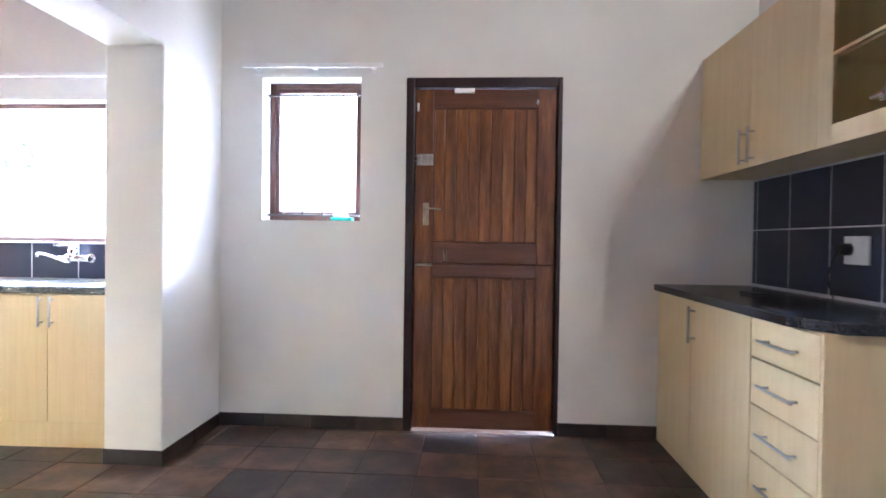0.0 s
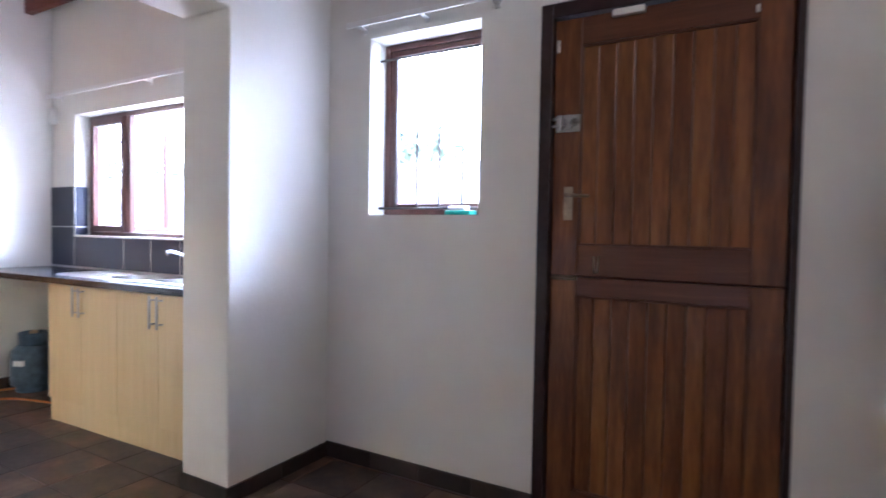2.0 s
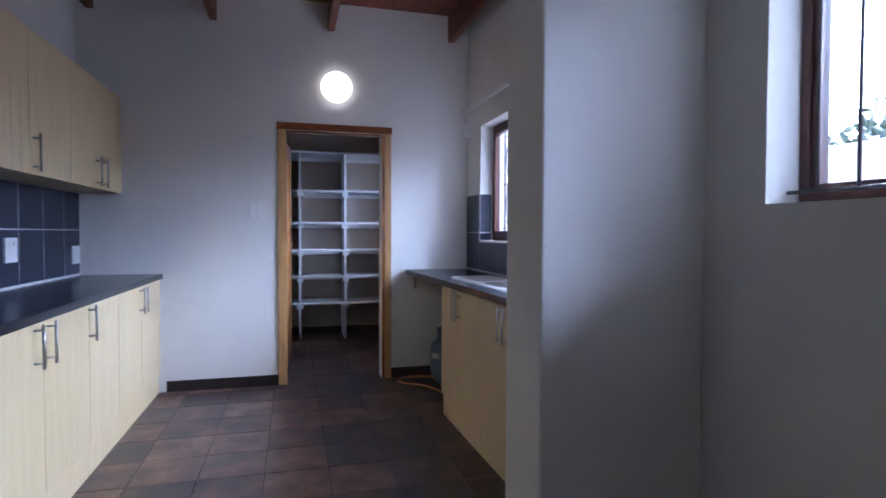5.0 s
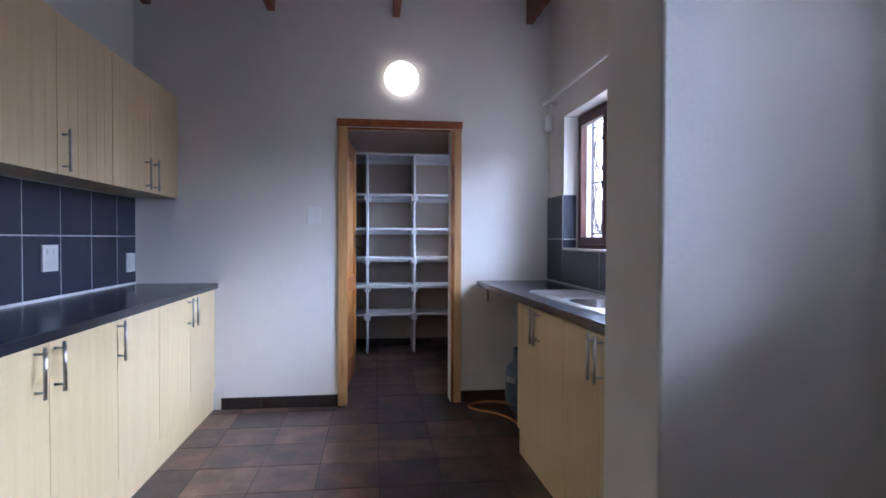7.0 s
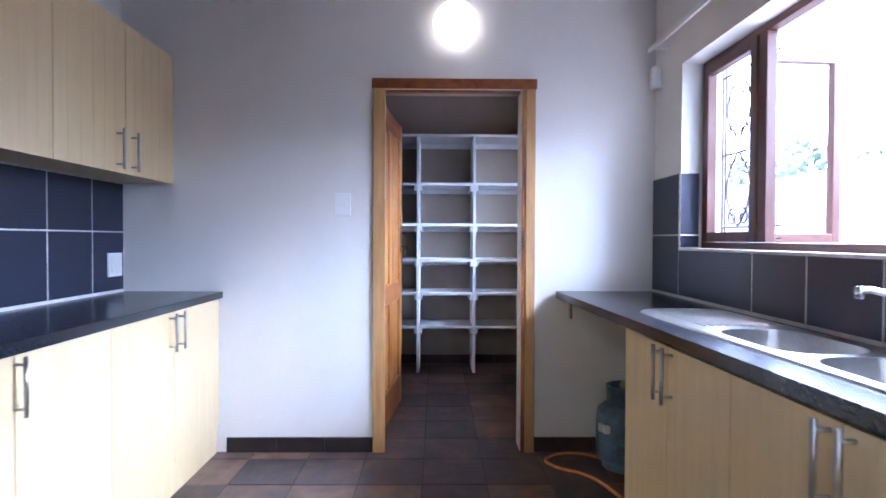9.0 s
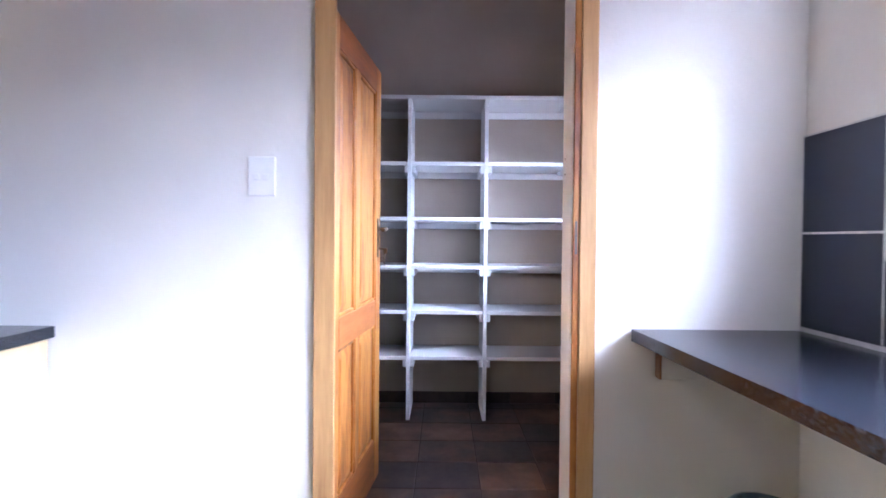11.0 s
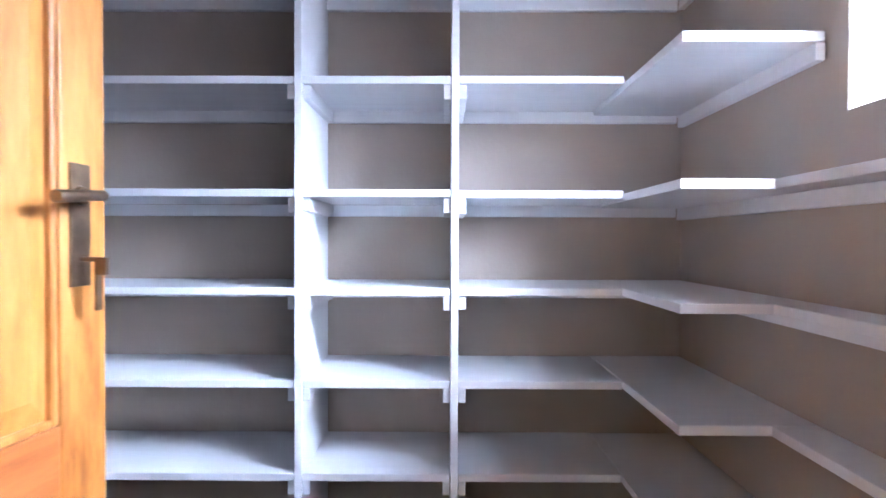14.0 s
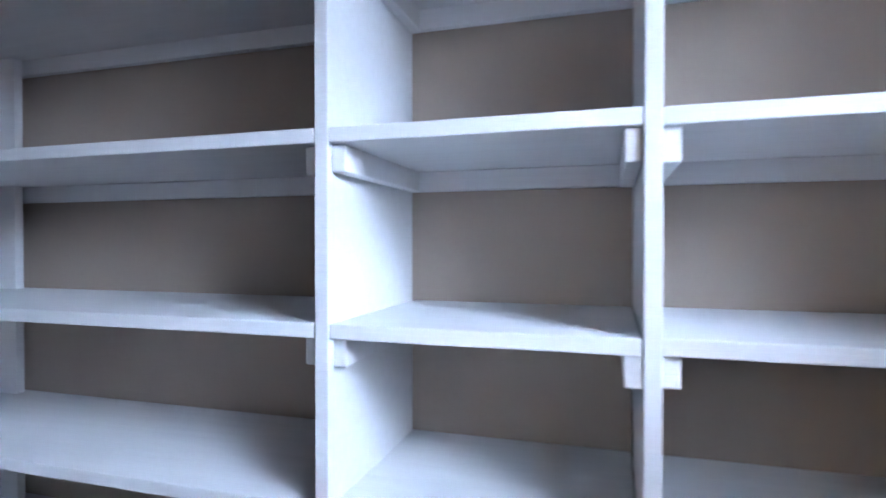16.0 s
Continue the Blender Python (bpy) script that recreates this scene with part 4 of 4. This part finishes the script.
structure(boxes("ground", PAVING, [(-400, 400, yo + 0.001, 800, -0.30, -0.03), (-400, PX - 0.21, -400, yo, -0.30, -0.03), (EX + 0.21, 400, -400, yo, -0.30, -0.03), (PX - 0.21, EX + 0.21, -400, ROOM_S - 0.21, -0.30, -0.03)]), "pale paved yard")
# last box: unseen tall return, added to block north-east light at the small window
structure(boxes("boundary_wall", OUTWALL, [(-16, 14, 7.2, 7.42, -0.03, 1.95), (-16, 14, 7.16, 7.46, 1.95, 2.02), (1.2, 1.42, yo + 0.01, 7.2, -0.03, 3.2)]), "pale plastered boundary wall, with an added unseen return that blocks north-east light")
for k in range(9):
    x = -13.5 + 2.9 * k + random.uniform(-0.5, 0.5)
    b = thing("shrub", (x, 8.3, -0.03), "leafy green shrub behind the boundary wall", "shrub", "shrubs behind the wall")
    bm = bmesh.new()
    for j in range(3):
        tube(bm, (x, 8.3, -0.03), (x + random.uniform(-0.5, 0.5), 8.3 + random.uniform(-0.2, 0.3), 1.7), 0.04, 7, 0.015)
    done(bm, "stem", BARK, b)
    bm = bmesh.new()
    for j in range(8):
        leaf_clump(bm, (x + random.uniform(-0.9, 0.9), 8.35 + random.uniform(-0.3, 0.4), random.uniform(1.5, 2.5)), random.uniform(0.3, 0.5), 90, 0.09)
    tagged(done(bm, "foliage", LEAF, b), kind="stuff")
b = thing("garden_bush", (-0.7, 5.4, -0.03), "low leafy bush in the yard", "shrub")
bm = bmesh.new()
for j in range(3):
    tube(bm, (-0.7, 5.4, -0.03), (-0.9 + 0.2 * j, 5.4, 0.9), 0.02, 7, 0.01)
done(bm, "stem", BARK, b)
bm = bmesh.new()
for j in range(7):
    leaf_clump(bm, (-0.7 + random.uniform(-0.5, 0.5), 5.4 + random.uniform(-0.25, 0.25), random.uniform(0.5, 1.2)), 0.28, 90, 0.06)
tagged(done(bm, "foliage", LEAF, b), kind="stuff")


# ---------------------------------------------------------------- pieces: tiles last
def piece_mesh(name, w, d, h, mat, chamfer=0.002):
    """A tile, w by d, h thick, its top face chamfered; lies in x and y with its top at z = 0."""
    bm = bmesh.new()
    lo = [bm.verts.new((x, y, -h)) for x, y in ((0, 0), (w, 0), (w, d), (0, d))]
    mid = [bm.verts.new((x, y, -chamfer)) for x, y in ((0, 0), (w, 0), (w, d), (0, d))]
    c = chamfer
    hi = [bm.verts.new((x, y, 0)) for x, y in ((c, c), (w - c, c), (w - c, d - c), (c, d - c))]
    bm.faces.new(hi)
    for a, b in ((lo, mid), (mid, hi)):
        for i in range(4):
            bm.faces.new((a[i], a[(i + 1) % 4], b[(i + 1) % 4], b[i]))
    me = bpy.data.meshes.new(name)
    bm.to_mesh(me)
    bm.free()
    me.materials.append(mat)
    return me


MESHES = {}


def piece(name, w, d, h, mat, m, parent):
    key = (round(w, 3), round(d, 3), h, mat.name)
    if key not in MESHES:
        MESHES[key] = piece_mesh(name, w, d, h, mat)
    ob = new(name, MESHES[key])
    ob.matrix_basis = m
    return under(ob, parent)


# floor tiles on one grid
PITCH, GX, GY0 = 0.300, -3.830, 1.628
rest = bmesh.new()
ix = range(math.floor((PX - GX) / PITCH), math.ceil((EX - GX) / PITCH))
iy = range(math.floor((ROOM_S - GY0) / PITCH), math.ceil((NY - GY0) / PITCH))
for i in ix:
    for j in iy:
        x, y = GX + i * PITCH, GY0 + j * PITCH
        x0, x1, y0, y1 = max(x + 0.002, PX + 0.001), min(x + PITCH - 0.002, EX), max(y + 0.002, ROOM_S), min(y + PITCH - 0.002, NY)
        if x1 - x0 < 0.01 or y1 - y0 < 0.01:
            continue
        if y0 > 0.62:
            piece("floor_tile", x1 - x0, y1 - y0, 0.008, FLOOR, pose(x0, y0, random.uniform(-0.0006, 0.0004), random.uniform(-0.06, 0.06), random.uniform(-0.06, 0.06), 0), floor)
        elif x0 > -1.5:
            box(rest, x0, x1, y0, y1, -0.008, 0)
tagged(under(done(rest, "floor_tiles", FLOOR), floor), kind="stuff")


def tiled(name, parts, axis, face, out, parent_bed, mat=BLACKTILE, h=0.007, gap=0.0025):
    """Tiles on an upright wall; parts: (u0, u1, z0, z1) along the wall."""
    for u0, u1, z0, z1 in parts:
        w, d = u1 - u0 - 2 * gap, z1 - z0 - 2 * gap
        if w < 0.006 or d < 0.006:
            continue
        if axis == "x" and out < 0:
            m = pose(u0 + gap, face, z0 + gap, 90, 0, 0)
        elif axis == "x":
            m = pose(u1 - gap, face, z0 + gap, 90, 0, 180)
        elif out > 0:
            m = pose(face, u0 + gap, z0 + gap, 90, 0, 90)
        else:
            m = pose(face, u1 - gap, z0 + gap, 90, 0, -90)
        piece(name, w, d, h, mat, m, parent_bed)


def grid(us, zs):
    return [(a, b, c, d) for a, b in zip(us, us[1:]) for c, d in zip(zs, zs[1:])]


bed_e = structure(boxes("splashback_east", LIGHTGROUT, [(EX - 0.0088, EX + 0.001, 1.90, NY - 0.002, CE + 0.001, UB + 0.003)]), "black glazed wall tiles with pale grout")
tiled("wall_tile", grid([1.90, 2.104, 2.429, 2.754, 3.079, 3.404, NY - 0.003], [CE + 0.012, 1.221, 1.500]), "y", EX - 0.010, -1, bed_e)
bed_s = structure(boxes("splashback_south", LIGHTGROUT, [(WX + 0.001, PW, SY - 0.001, SY + 0.0088, CT + 0.001, 1.424)]), "black glazed wall tiles with pale grout")
tiled("wall_tile", grid([WX + 0.002, -3.958, -3.650, -3.342, -3.034, -2.726, -2.418, -2.110, PW], [CT + 0.010, 1.168, 1.421]), "x", SY + 0.010, 1, bed_s)
bed_n = structure(boxes("splashback_north", LIGHTGROUT, [(WX + 0.001, PW, NY - 0.0088, NY + 0.001, CN + 0.001, 1.093), (WX + 0.001, W2[0], NY - 0.0088, NY + 0.001, 1.093, 1.456),
    (W2[0] - 0.001, W2[0] + 0.0088, NY - 0.006, NY + 0.088, 1.099, 1.456), (W2[0], W2[1], NY - 0.008, NY + 0.099, 1.0935, 1.099)]), "black glazed wall tiles under the window")
tiled("wall_tile", grid([W2[0], -3.288, -2.990, -2.690, -2.390, -2.090, PW], [CN + 0.010, 1.091]), "x", NY - 0.010, -1, bed_n)
tiled("wall_tile", grid([WX + 0.002, W2[0]], [CN + 0.010, 1.160, 1.454]), "x", NY - 0.010, -1, bed_n)
tiled("wall_tile", grid([NY - 0.008, NY + 0.086], [1.100, 1.160, 1.454]), "y", W2[0] + 0.010, 1, bed_n)

# skirting tiles
skirt = structure(boxes("baseboard", GROUT, [(-1.499, DX0, NY - 0.005, NY + 0.001, 0, 0.079), (DX1, FACE_E, NY - 0.005, NY + 0.001, 0, 0.079),
    (PE - 0.001, PE + 0.005, PS, NY - 0.005, 0, 0.074), (PW, PE, PS - 0.005, PS + 0.001, 0, 0.074), (WX - 0.001, WX + 0.005, 1.18, O0, 0, 0.079),
    (WX - 0.001, WX + 0.005, O1, NY, 0, 0.079), (PX - 0.001, PX + 0.005, SY, NY, 0, 0.079), (PX, half - 0.07, NY - 0.005, NY + 0.001, 0, 0.079)]), "dark tile skirting")


def run(a, b, step):
    n = max(1, round((b - a) / step))
    return [a + (b - a) * k / n for k in range(n + 1)]


tiled("skirting_tile", grid(run(PE + 0.01, DX0 - 0.001, 0.305), [0, 0.080]), "x", NY - 0.010, -1, skirt, SKIRT, 0.007, 0.001)
tiled("skirting_tile", grid(run(DX1 + 0.001, FACE_E, 0.305), [0, 0.080]), "x", NY - 0.010, -1, skirt, SKIRT, 0.007, 0.001)
tiled("skirting_tile", grid(run(PS - 0.010, NY - 0.010, 0.305), [0, 0.077]), "y", PE + 0.010, 1, skirt, SKIRT, 0.007, 0.001)
tiled("skirting_tile", grid([PW, PE + 0.009], [0, 0.077]), "x", PS - 0.010, -1, skirt, SKIRT, 0.007, 0.001)
tiled("skirting_tile", grid(run(1.19, O0 - 0.001, 0.305), [0, 0.080]), "y", WX + 0.010, 1, skirt, SKIRT, 0.007, 0.001)
tiled("skirting_tile", grid(run(O1 + 0.001, NY - 0.002, 0.305), [0, 0.080]), "y", WX + 0.010, 1, skirt, SKIRT, 0.007, 0.001)
tiled("skirting_tile", grid(run(SY, NY - 0.012, 0.305), [0, 0.080]), "y", PX + 0.010, 1, skirt, SKIRT, 0.007, 0.001)
tiled("skirting_tile", grid(run(PX + 0.012, half - 0.07, 0.305), [0, 0.080]), "x", NY - 0.010, -1, skirt, SKIRT, 0.007, 0.001)
